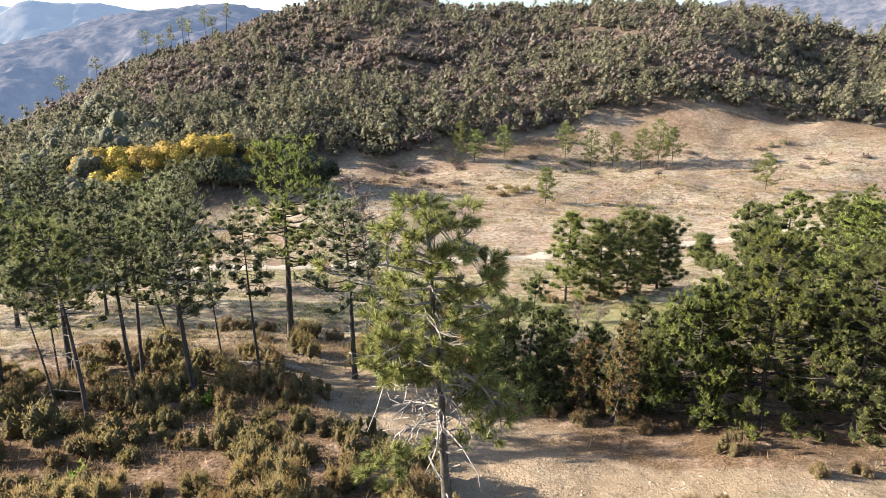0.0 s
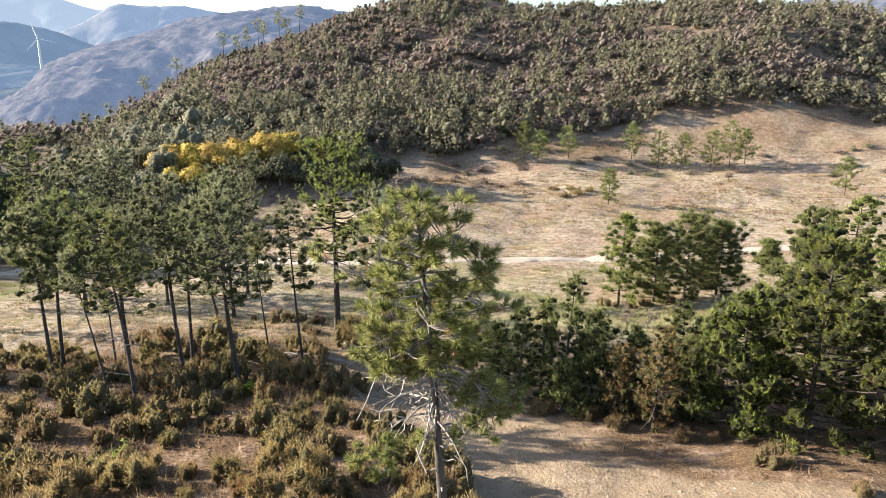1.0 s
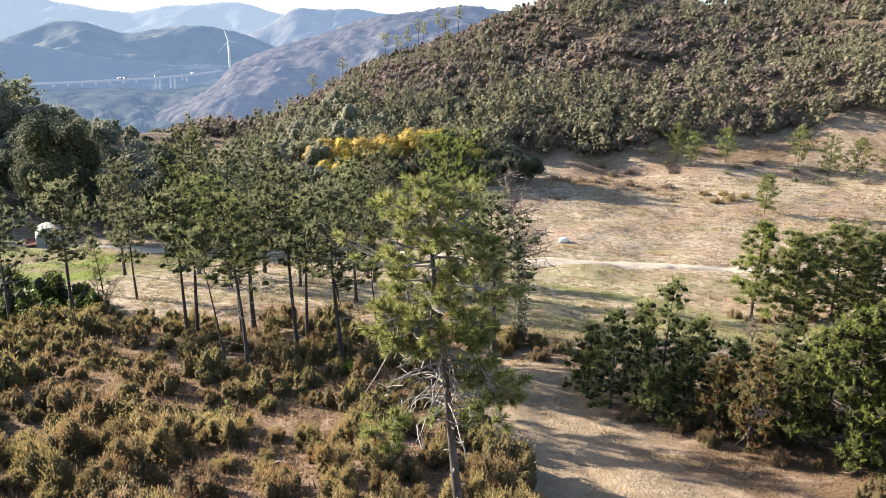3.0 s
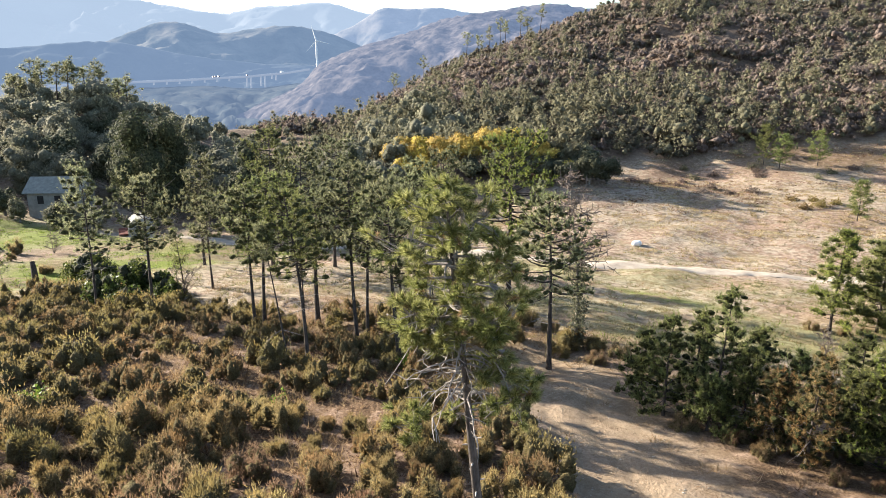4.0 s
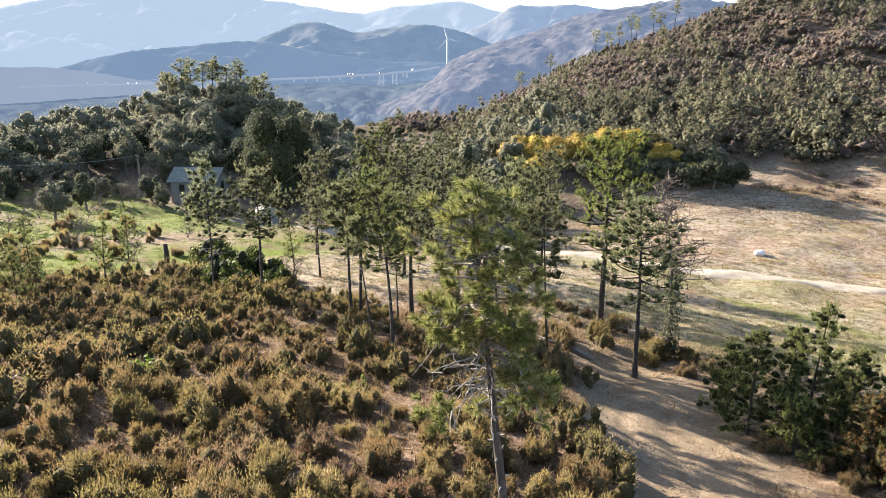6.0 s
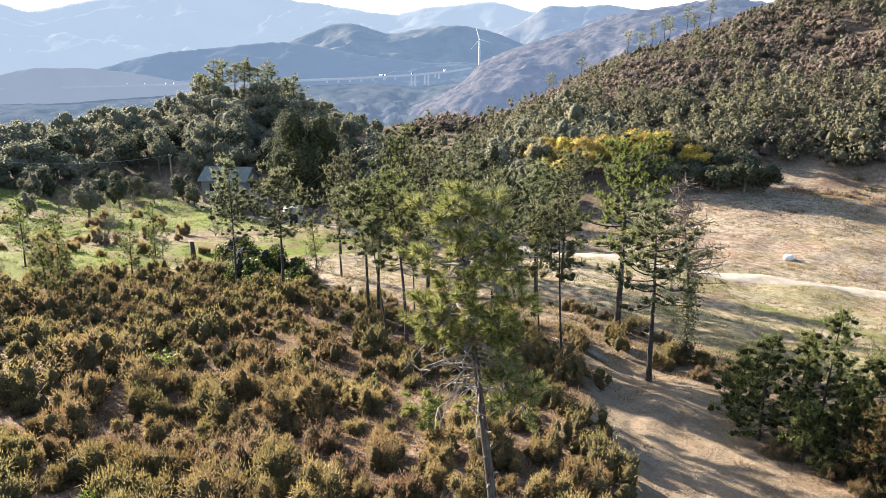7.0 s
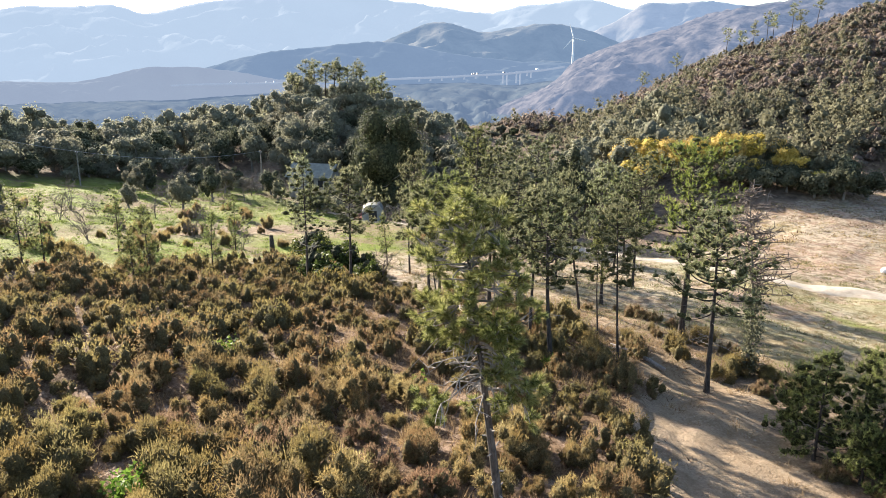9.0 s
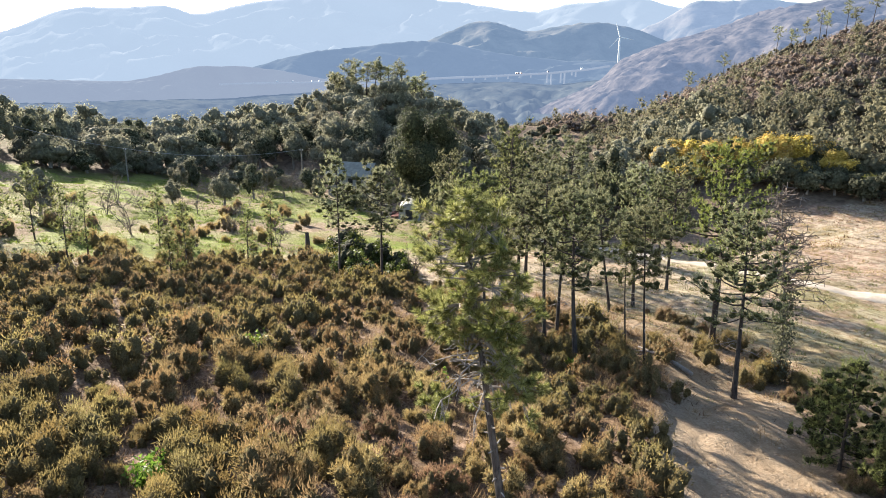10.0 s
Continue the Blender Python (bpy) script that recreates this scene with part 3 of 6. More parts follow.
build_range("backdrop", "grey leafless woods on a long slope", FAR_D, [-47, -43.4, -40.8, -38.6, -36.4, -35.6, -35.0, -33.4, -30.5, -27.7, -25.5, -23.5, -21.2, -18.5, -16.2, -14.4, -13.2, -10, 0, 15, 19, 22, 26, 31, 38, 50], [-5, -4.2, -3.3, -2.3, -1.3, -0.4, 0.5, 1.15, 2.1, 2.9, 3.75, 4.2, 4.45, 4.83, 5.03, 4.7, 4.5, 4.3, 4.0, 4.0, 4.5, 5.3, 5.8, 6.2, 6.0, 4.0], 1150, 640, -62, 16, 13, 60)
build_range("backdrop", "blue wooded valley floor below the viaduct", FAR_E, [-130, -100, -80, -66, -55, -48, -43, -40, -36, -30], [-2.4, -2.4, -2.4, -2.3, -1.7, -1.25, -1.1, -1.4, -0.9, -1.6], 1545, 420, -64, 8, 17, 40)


# ---- pines ----
_b = bmesh.new()
bmesh.ops.create_icosphere(_b, subdivisions=1, radius=1.0)
ICO_V = np.array([v.co[:] for v in _b.verts])
ICO_T = np.array([[v.index for v in f.verts] for f in _b.faces])
_b.free()


OCT_V = np.array([[1, 0, 0], [0, 1, 0], [-1, 0, 0], [0, -1, 0], [0, 0, 1], [0, 0, -1]], float)
OCT_T = np.array([[0, 1, 4], [1, 2, 4], [2, 3, 4], [3, 0, 4], [1, 0, 5], [2, 1, 5], [3, 2, 5], [0, 3, 5]])


def lumps_at(points, radii, rng, flat=0.75, rough=0.16, coarse=False):
    """Closed uneven lumps, one at each point."""
    corners, sides = (OCT_V, OCT_T) if coarse else (ICO_V, ICO_T)
    n, k = len(points), len(corners)
    V = points[:, None] + corners[None] * (radii[:, None, None] * (1 + rough * rng.normal(size=(n, k, 1)))) * [1, 1, flat]
    return V.reshape(-1, 3), (sides[None] + k * np.arange(n)[:, None, None]).reshape(-1, 3)


def pads(points, radii, needles, length, width, rng, flat=0.75, up=0.4):
    """Rounded tufts of needles that stand out on all sides of each point."""
    i = np.repeat(np.arange(len(points)), needles)
    d = unit(rng.normal(size=(len(i), 3)))
    p = points[i] + d * radii[i][:, None] * rng.uniform(0.2, 1.05, (len(i), 1)) * [1, 1, flat]
    way = unit(d * 0.8 + [0, 0, up] + rng.normal(size=(len(i), 3)) * 0.45)
    return blades(p, way, length * rng.uniform(0.6, 1.2, len(i)), width, rng)


def brushes(points, ways, needles, shoot, length, width, rng):
    """Bottle-brush shoots: needles all round the last stretch of a twig, leaning to its tip."""
    i = np.repeat(np.arange(len(points)), needles)
    t = rng.uniform(0, 1, (len(i), 1))
    d = ways[i]
    side = unit(np.cross(d, rng.normal(size=d.shape)))
    way = unit(side * (1.0 - 0.45 * t) + d * (0.45 + 0.55 * t) + rng.normal(size=d.shape) * 0.12)
    return blades(points[i] + d * shoot * (t - 0.5), way, length * rng.uniform(0.8, 1.1, len(i)), width, rng)


def pine_parts(seed, height, bare, spread, limbs, step, pad, needles, length, width, trunk_r, lean=(0.0, 0.0), bend=0.25, top_power=0.75, droop=0.0, sides=8, low=0.55, up=0.4, inner=0.42, core=0.52, shoots=0):
    """Trunk, limbs, needles and inner lumps of one pine: bare is the share of the trunk without green, spread the reach
    of the widest limbs.
    """
    rng = np.random.default_rng(seed)
    s = np.linspace(0, 1, 14)
    ph = rng.uniform(0, 6.28, 2)
    tx = lean[0] * s + bend * np.sin(2.6 * s + ph[0]) * s
    ty = lean[1] * s + bend * np.sin(2.2 * s + ph[1]) * s
    axis = np.stack([tx, ty, height * s], 1)
    axis[0, 2] = -0.25
    flare = 1 + 0.35 * np.exp(-s * 30)
    trunk = tube(axis, trunk_r * flare * (1 - 0.86 * s ** 1.1), sides)
    wood, P, R = [], [], []
    for i in range(limbs):
        q = (i + rng.uniform(0.0, 1.0)) / limbs
        h = bare + (0.985 - bare) * q ** 0.9
        base = np.array([np.interp(h, s, tx), np.interp(h, s, ty), h * height])
        reach = spread * ((1 - q) ** top_power * 0.92 + 0.12) * min(1.0, low + 1.7 * q) * rng.uniform(0.30, 1.22)
        th = i * 2.4 + rng.normal() * 0.5
        rise = (0.12 + 0.60 * q + rng.normal() * 0.16 - droop * (1 - q)) * reach
        out = np.array([math.cos(th), math.sin(th), 0])
        u = np.linspace(0, 1, 6)[:, None]
        swing = np.cross(out, [0, 0, 1]) * rng.normal() * 0.18 * reach
        wob = np.cumsum(rng.normal(size=(6, 3)) * [1, 1, 0.8] * 0.035 * reach, 0) * u
        line = base + out * reach * u + np.array([0, 0, 1]) * (rise * u ** 1.3 - 0.10 * reach * np.sin(np.pi * u)) + swing * u ** 2 + wob
        wood.append(tube(line, np.linspace(0.014 + 0.011 * reach, 0.005, 6) * min(1.4, trunk_r / 0.12), 4))
        n = max(1, int(round(reach * (1 - inner) / step + rng.uniform(0.2, 1.1))))
        v = np.clip(1.0 - (1 - inner) * (np.arange(n) + rng.uniform(0, 0.7, n)) / n, 0.1, 1.05)
        root = np.stack([np.interp(v, u[:, 0], line[:, c]) for c in range(3)], 1)
        side = np.cross(out, [0, 0, 1]) * (rng.normal(size=(n, 1)) * 0.22 * reach * (1.25 - v[:, None]))
        hub = root + side + rng.normal(size=(n, 3)) * pad * 0.25 + [0, 0, 0.3 * pad]
        for a, b in zip(root, hub):
            if np.linalg.norm(a - b) > pad * 0.9:
                wood.append(tube(np.stack([a - out * 0.15 * reach, b]), [0.010, 0.005], 3))
        P.append(hub)
        R.append(pad * rng.uniform(0.6, 1.25, n))
    P.append(axis[-1:] + [[0, 0, 0.0]])
    R.append(np.array([pad * 0.8]))
    P, R = np.concatenate(P), np.concatenate(R)
    if shoots:
        i = np.repeat(np.arange(len(P)), shoots)
        d = unit(rng.normal(size=(len(i), 3)) + [0, 0, 0.25])
        tips = P[i] + d * R[i][:, None] * rng.uniform(0.55, 1.05, (len(i), 1)) * [1, 1, 0.8]
        green = brushes(tips, unit(d * 0.55 + [0, 0, 0.8] + rng.normal(size=(len(i), 3)) * 0.2), needles, 0.24, length, width, rng)
    else:
        green = pads(P, R, needles, length, width, rng, 0.72, up)
    return trunk, join(wood), green, lumps_at(P, R * core * 0.85, rng, 0.62, 0.2, core < 0.6)


def pine(name, x, y, spec, label, group, leaf=PINE, bark=BARK, turn=0.0, scale=1.0, dead=0, mass=None):
    """One pine as a thing: trunk > branches, crown > darker inner lumps."""
    ob = thing(name, x, y, label, "pine tree", group, turn)
    ob.scale = (scale, scale, scale)
    t, w, c, k = pine_parts(**spec)
    tr = part("trunk", t, bark, ob, smooth=True)
    part("branchwork", w, bark, tr)
    cr = part("crown", c, leaf, ob)
    tagged(part("crown_mass", k, mass or INNER, cr), "inner lumps with crown shade in their colour", kind="stuff")
    rng = np.random.default_rng(spec["seed"] + 500)
    for _ in range(dead):
        h = rng.uniform(0.25, max(0.4, spec["bare"] + 0.22)) * spec["height"]
        th, ln = rng.uniform(0, 6.28), rng.uniform(0.4, 1.4)
        u = np.linspace(0, 1, 6)[:, None]
        sx = h / spec["height"]
        p0 = np.array([spec.get("lean", (0, 0))[0] * sx, spec.get("lean", (0, 0))[1] * sx, h])
        out = np.array([math.cos(th), math.sin(th), 0])
        line = p0 + out * ln * u + np.array([0, 0, 1]) * (rng.uniform(-0.35, 0.25) * u + rng.normal() * 0.15 * u ** 2) + np.cumsum(rng.normal(size=(6, 3)) * 0.04, 0) * u
        bits = [tube(line, np.linspace(0.017, 0.005, 6), 4)]
        for k2 in (2, 3, 4):
            bits.append(tube(np.stack([line[k2], line[k2] + out * 0.15 + rng.normal(size=3) * 0.2]), [0.008, 0.004], 3))
        part("dead_branch", join(bits), DEADWOOD, tr, "bare grey dead branch")
    return ob


# the stand of slender pines between heath and meadow: x, y, height, share bare, spread, trunk radius, lean
STAND = [
    (-21.0, 30.5, 8.6, 0.55, 1.9, 0.13, (0.5, 0.1)), (-18.6, 31.2, 6.0, 0.62, 0.9, 0.07, (-0.3, 0.0)), (-15.0, 24.9, 6.8, 0.82, 0.5, 0.07, (-0.9, -0.1)),
    (-14.3, 25.5, 8.4, 0.58, 1.6, 0.12, (-0.6, 0.0)), (-19.2, 33.3, 7.9, 0.58, 1.7, 0.19, (0.0, 0.0)), (-14.9, 30.9, 9.7, 0.60, 1.8, 0.14, (-0.5, 0.1)),
    (-14.9, 32.0, 8.0, 0.58, 1.6, 0.13, (-0.2, 0.1)), (-17.0, 40.2, 8.2, 0.55, 1.5, 0.12, (-0.9, -0.5)), (-11.3, 29.2, 8.9, 0.52, 2.1, 0.16, (-0.7, -0.1)),
    (-11.6, 34.1, 6.4, 0.62, 0.8, 0.07, (-0.3, 0.0)), (-9.1, 32.2, 8.6, 0.60, 1.3, 0.09, (-0.6, -0.2)), (-9.2, 39.5, 11.8, 0.46, 2.7, 0.24, (-0.1, 0.0)),
    (-4.5, 32.9, 9.0, 0.50, 2.2, 0.16, (-0.4, 0.1)), (-17.7, 44.1, 10.0, 0.45, 2.0, 0.15, (-0.5, -0.3)), (-20.0, 52.5, 11.0, 0.40, 2.4, 0.16, (0.2, 0.0)),
    (-24.6, 58.9, 9.4, 0.40, 2.4, 0.16, (-0.2, 0.0)), (-25.6, 58.6, 9.0, 0.42, 2.0, 0.14, (0.5, 0.2)), (-20.9, 29.6, 8.0, 0.58, 1.5, 0.12, (-0.3, -0.2)),
    (-36.0, 50.0, 12.5, 0.28, 3.2, 0.20, (0.0, 0.0)), (-30.5, 52.0, 11.5, 0.34, 2.8, 0.18, (0.2, 0.1)), (-29.5, 45.5, 11.0, 0.40, 2.5, 0.17, (0.2, 0.0)),
    (-32.3, 28.3, 8.8, 0.46, 1.6, 0.10, (0.0, 0.2)), (-29.1, 29.8, 8.4, 0.54, 2.2, 0.13, (-0.2, 0.0)), (-31.6, 37.6, 6.9, 0.45, 1.4, 0.10, (-0.2, -0.1)),
    (-40.5, 46.0, 9.5, 0.35, 2.2, 0.15, (0.1, 0.1)), (-24.0, 47.0, 9.0, 0.38, 2.0, 0.14, (0.3, 0.0)),
]
for k, (x, y, h, bare, spread, r, lean) in enumerate(STAND):
    big = spread > 1.2
    pine("pine", x, y, dict(seed=100 + k, height=h, bare=bare - 0.07, spread=spread * 1.25, limbs=int(24 + 16 * spread + (8 if spread > 2.6 and x > -12 else 0)), step=0.36, pad=0.34 if big else 0.25, needles=18, shoots=5, length=0.135, width=0.023, core=0.60, trunk_r=r * 0.86, lean=lean, bend=0.22, top_power=0.42, low=0.55),
         "tall slender pine with a bare dark trunk in dry grass" if big else "thin sparse pine with a bare leaning trunk", "pine stand", PINE_FRESH if k == 11 else PINE_DULL if k % 3 or k in (12, 21, 24) else PINE, dead=11)

# young pines on the left meadow's edge
YOUNG = [(-37.5, 23.7, 4.2, 1.0), (-41.0, 27.4, 5.0, 1.2), (-37.2, 19.0, 4.4, 1.5), (-38.8, 12.0, 5.0, 1.2), (-40.2, 13.6, 4.5, 1.0), (-45.2, 20.0, 4.8, 1.5), (-34.6, 17.0, 3.2, 1.1), (-43.0, 9.0, 5.0, 1.6), (-48.0, 12.0, 5.5, 1.8), (-35.6, 38.6, 4.2, 1.1)]
for k, (x, y, h, spread) in enumerate(YOUNG):
    pine("young_pine", x, y, dict(seed=200 + k, height=h, bare=0.16, spread=spread * 1.1, limbs=40, step=0.30, pad=0.24, needles=15, shoots=4, length=0.13, width=0.022, trunk_r=0.06, lean=(0.3 - 0.07 * k, 0.1), bend=0.12),
         "young open pine at the edge of the heath", "young pines", PINE, dead=1)

# thick young pines beside the sandy track, green down to the ground
THICKET = [(10.4, 26.4, 5.6, 2.2), (18.2, 23.4, 6.0, 2.6), (13.0, 26.0, 7.6, 3.0), (16.0, 24.6, 7.2, 2.8), (19.5, 27.5, 7.8, 3.0), (15.0, 31.5, 7.6, 3.0), (21.7, 35.0, 8.2, 3.2), (18.5, 40.5, 8.0, 3.0), (23.5, 46.3, 8.6, 3.2), (28.0, 40.0, 8.0, 3.2), (25.5, 30.5, 7.6, 3.0),
           (30.0, 52.0, 8.4, 3.2), (34.5, 60.0, 8.0, 3.0), (40.0, 66.0, 8.4, 3.2), (38.0, 52.0, 8.2, 3.2), (33.0, 44.0, 8.0, 3.2), (46.0, 74.0, 8.6, 3.3), (22.5, 22.5, 6.5, 2.8), (27.0, 24.0, 7.0, 2.8)]
for k, (x, y, h, spread) in enumerate(THICKET):
    pine("bushy_pine", x, y, dict(seed=300 + k, height=h, bare=0.03, spread=spread * 1.08, limbs=116 if y < 42 else 80, step=0.44, pad=0.33, needles=21 if y < 33 else 46, shoots=6 if y < 33 else 0, length=0.13 if y < 33 else 0.22, width=0.019 if y < 33 else 0.036, low=0.95, core=0.80, trunk_r=0.12, lean=(0.1, 0.1), bend=0.15, top_power=0.72, up=0.7, inner=0.5),
         "dense young pine green down to the sandy ground", "pine thicket", PINE_FRESH if k % 2 == 0 else PINE, mass=INNER_SHADE)
LOW = [(3.8, 28.8, 5.9, 1.5), (1.8, 28.4, 4.4, 1.6), (0.7, 29.5, 3.4, 1.4), (2.8, 29.8, 4.4, 1.6), (7.1, 25.9, 4.4, 1.25), (4.9, 28.2, 3.6, 1.3), (5.9, 27.2, 3.0, 1.2), (8.6, 27.2, 3.6, 1.5), (6.6, 28.6, 3.6, 1.5), (8.8, 29.4, 4.6, 1.7), (10.4, 29.8, 4.8, 1.8), (5.2, 30.4, 4.0, 1.6), (3.6, 27.6, 2.2, 1.1)]
for k, (x, y, h, spread) in enumerate(LOW):
    pine("small_pine", x, y, dict(seed=340 + k, height=h, bare=0.04, spread=spread, limbs=60, step=0.33, pad=0.25, needles=19, length=0.13, width=0.018, shoots=5, core=0.72, low=0.9, trunk_r=0.07, lean=(0.15, 0.0), bend=0.1, top_power=0.8, up=0.6),
         "small pine with browned needles and dead branches" if k in (4, 6) else "small dark pine beside the sandy track", "small pines", PINE_BROWN if k in (4, 6) else PINE, dead=9 if k in (4, 6) else 1, mass=INNER_SHADE)
CLUMP = [(10.0, 54.2, 7.3, 2.1, PINE_FRESH), (13.1, 55.8, 6.2, 2.5, PINE), (16.2, 58.6, 6.8, 3.1, PINE), (19.2, 59.8, 6.2, 2.8, PINE), (28.7, 74.8, 3.4, 1.5, PINE)]
for k, (x, y, h, spread, leaf) in enumerate(CLUMP):
    pine("meadow_pine", x, y, dict(seed=360 + k, height=h, bare=0.1 if k == 0 else 0.04, spread=spread, limbs=60 if k == 0 else 92, step=0.45, pad=0.38, needles=84, length=0.24, width=0.038, core=0.72, trunk_r=0.11, lean=(0.1, 0.0), bend=0.15, top_power=0.75 if k == 0 else 0.42, low=0.8),
         "bushy pine standing alone on the meadow", "meadow pines", leaf)
FIELD = [(18.1, 121.4, 6.0, 1.9), (38.1, 156.1, 5.8, 1.8), (44.0, 155.0, 6.5, 2.0), (48.3, 156.4, 7.5, 2.2), (62.4, 133.3, 6.3, 2.2), (33.5, 158.0, 6.0, 1.8), (28.0, 160.0, 5.5, 1.6), (14.0, 160.0, 5.0, 1.6), (4.0, 157.0, 6.0, 1.8), (7.0, 155.0, 5.0, 1.7), (52.0, 158.0, 5.5, 1.8)]
for k, (x, y, h, spread) in enumerate(FIELD):
    near_wood = 1.35 if y > 150 else 1.0
    pine("field_pine", x, y, dict(seed=380 + k, height=h * near_wood, bare=0.15, spread=spread * 1.35 * near_wood, limbs=50, step=0.5, pad=0.38, needles=32, length=0.34, width=0.075, trunk_r=0.08, lean=(0.1, 0.0), bend=0.2, top_power=0.6),
         "small pine alone on the dry slope", "field pines", PINE)


# ---- the pine that the drone circles ----
def main_pine():
    ob = thing("tall_pine", -0.05, 10.75, "tall half-bare pine with dead lower branches on the heath", "pine tree")
    rng = np.random.default_rng(7)
    base = float(ob.location.z)
    H = 11.80 - base
    s = np.linspace(0, 1, 22)
    tx = np.interp(s, [0, 0.25, 0.5, 0.7, 0.8, 1.0], [0.32, 0.18, 0.06, 0.0, -0.1, -0.22])
    ty = np.interp(s, [0, 0.25, 0.5, 0.7, 0.8, 1.0], [1.22, 0.94, 0.62, 0.35, 0.25, 0.12])
    for _ in range(3):
        tx[1:-1], ty[1:-1] = (tx[:-2] + tx[1:-1] + tx[2:]) / 3, (ty[:-2] + ty[1:-1] + ty[2:]) / 3
    axis = np.stack([tx, ty, H * s], 1)
    axis[0, 2] = -0.3
    tr = part("trunk", tube(axis, 0.122 * (1 + 0.3 * np.exp(-25 * s)) * (1 - 0.82 * s ** 1.15), 12), BARK_PALE, ob, smooth=True)
    P, D, wood = [], [], []

    def at(z):
        q = (z - base) / H
        return np.array([np.interp(q, s, tx), np.interp(q, s, ty), z - base])

    def limb(z, deg, reach, rise, hang=0.0, count=14, start=0.35, fan=0.20, r0=0.04):
        """A green limb: turn from the x axis, reach, rise of its tip, hang of its outer half."""
        reach = reach * 0.93
        n = max(5, int(count * 1.05))
        th = radians(deg)
        out = np.array([math.cos(th), math.sin(th), 0])
        u = np.linspace(0, 1, 9)[:, None]
        swing = np.cross(out, [0, 0, 1]) * rng.normal() * 0.12 * reach
        wob = np.cumsum(rng.normal(size=(9, 3)) * 0.025 * reach, 0) * u
        f = lambda v: at(z) + out * reach * v + np.array([0, 0, 1]) * (rise * v - hang * v ** 3) + swing * v ** 2
        line = f(u) + wob
        wood.append(tube(line, np.linspace(r0, 0.010, 9), 5))
        m = max(1, int(round(n / 7.5)))
        v = start + (1.04 - start) * rng.uniform(0, 1, m)[:, None] ** 0.8
        root = np.repeat(f(v), 5, 0)
        heart = f(v) + rng.normal(size=(m, 3)) * [1, 1, 0.7] * 1.25 * fan * (0.5 + 0.6 * reach) + [0, 0, 0.08]
        tip = np.repeat(heart, 5, 0) + rng.normal(size=(m * 5, 3)) * [0.10, 0.10, 0.07]
        for a, b in zip(root, tip):
            wood.append(tube(np.stack([a - out * 0.10, (a + b) / 2 + rng.normal(size=3) * 0.03, b]), [0.009, 0.007, 0.006], 3))
        P.append(tip)
        D.append(unit((tip - np.repeat(heart, 5, 0)) * 9 + out * 0.45 + [0, 0, 0.45]))

    # bushy top, then whorls with gaps, wider below
    for i in range(18):
        q = i / 17
        limb(10.5 + 1.15 * q, 137.5 * i + rng.normal() * 15, (0.80 - 0.50 * q) * rng.uniform(0.75, 1.15), 0.18 + 0.10 * q, 0.0, 10, 0.5, 0.2, 0.025)
    for i in range(14):
        q = i / 13
        limb(9.4 + 1.3 * q, 137.5 * i + 40 + rng.normal() * 18, (0.95 - 0.2 * q) * rng.uniform(0.65, 1.1), 0.12 + rng.normal() * 0.1, 0.08, 6, 0.65, 0.2, 0.03)
    for z, deg, reach, rise, hang, n in ((11.15, 12, 0.78, 0.32, 0, 40), (11.1, -20, 0.72, 0.25, 0, 34), (10.85, 195, 0.92, 0.08, 0, 34), (11.1, 215, 0.7, 0.2, 0, 26), (10.55, 182, 1.0, 0.0, 0, 36), (10.2, -8, 1.15, 0.2, 0, 40), (10.1, 25, 1.0, 0.2, 0, 30),
                                         (9.85, 170, 0.9, 0.0, 0.1, 26), (9.7, 200, 1.05, -0.05, 0.15, 36), (9.4, 160, 1.0, -0.05, 0.2, 32), (9.3, 215, 1.05, -0.1, 0.25, 38), (9.15, 185, 1.1, -0.12, 0.3, 44), (9.3, 330, 0.8, 0.0, 0.15, 24),
                                         (9.2, 20, 0.85, 0.0, 0.2, 22), (9.6, 90, 0.95, 0.08, 0.15, 30), (9.2, 250, 0.9, 0.0, 0.2, 28), (9.9, 280, 0.9, 0.08, 0.1, 26), (9.3, 120, 0.95, 0.0, 0.2, 28), (9.0, 300, 0.8, -0.08, 0.25, 20)):
        limb(z + (0.3 if z < 9.5 else 0), deg, reach, rise, hang * 0.5, int(n * 0.62), 0.6, 0.22, 0.032)
    # the broken branch that hangs with green at its end, and low tufts on the other side
    limb(9.0, -4, 1.2, 0.20, 1.0, 62, 0.74, 0.19, 0.034)
    limb(8.9, 14, 1.15, 0.12, 1.15, 44, 0.76, 0.19, 0.03)
    limb(8.3, 222, 1.0, -0.25, 0.85, 40, 0.84, 0.22, 0.022)
    limb(7.5, 200, 0.35, 0.02, 0.0, 12, 0.4, 0.16, 0.016)
    limb(7.45, 20, 0.32, 0.05, 0.0, 10, 0.4, 0.16, 0.016)
    limb(8.4, 30, 0.5, 0.05, 0.0, 12, 0.4, 0.16, 0.016)
    # full low tufts on both sides, and the ones over the bare stretch
    for z, deg, reach, rise, hang, n in ((9.35, 178, 0.95, 0.0, 0.05, 34), (9.25, 205, 0.9, -0.05, 0.1, 30), (9.1, 165, 0.85, -0.1, 0.1, 26), (9.05, 190, 0.8, -0.1, 0.15, 26), (9.5, 8, 0.7, 0.05, 0.1, 26), (9.4, 335, 0.75, 0.0, 0.1, 24), (9.3, 45, 0.7, 0.0, 0.1, 22), (9.2, 70, 0.6, 0.0, 0.1, 18), (10.35, 5, 1.2, 0.35, 0, 30), (9.5, 240, 0.7, 0.0, 0.1, 22), (9.6, 130, 0.8, 0.0, 0.1, 22)):
        limb(z, deg, reach, rise, hang, n, 0.72, 0.2, 0.028)
    P, D = np.concatenate(P), np.concatenate(D)
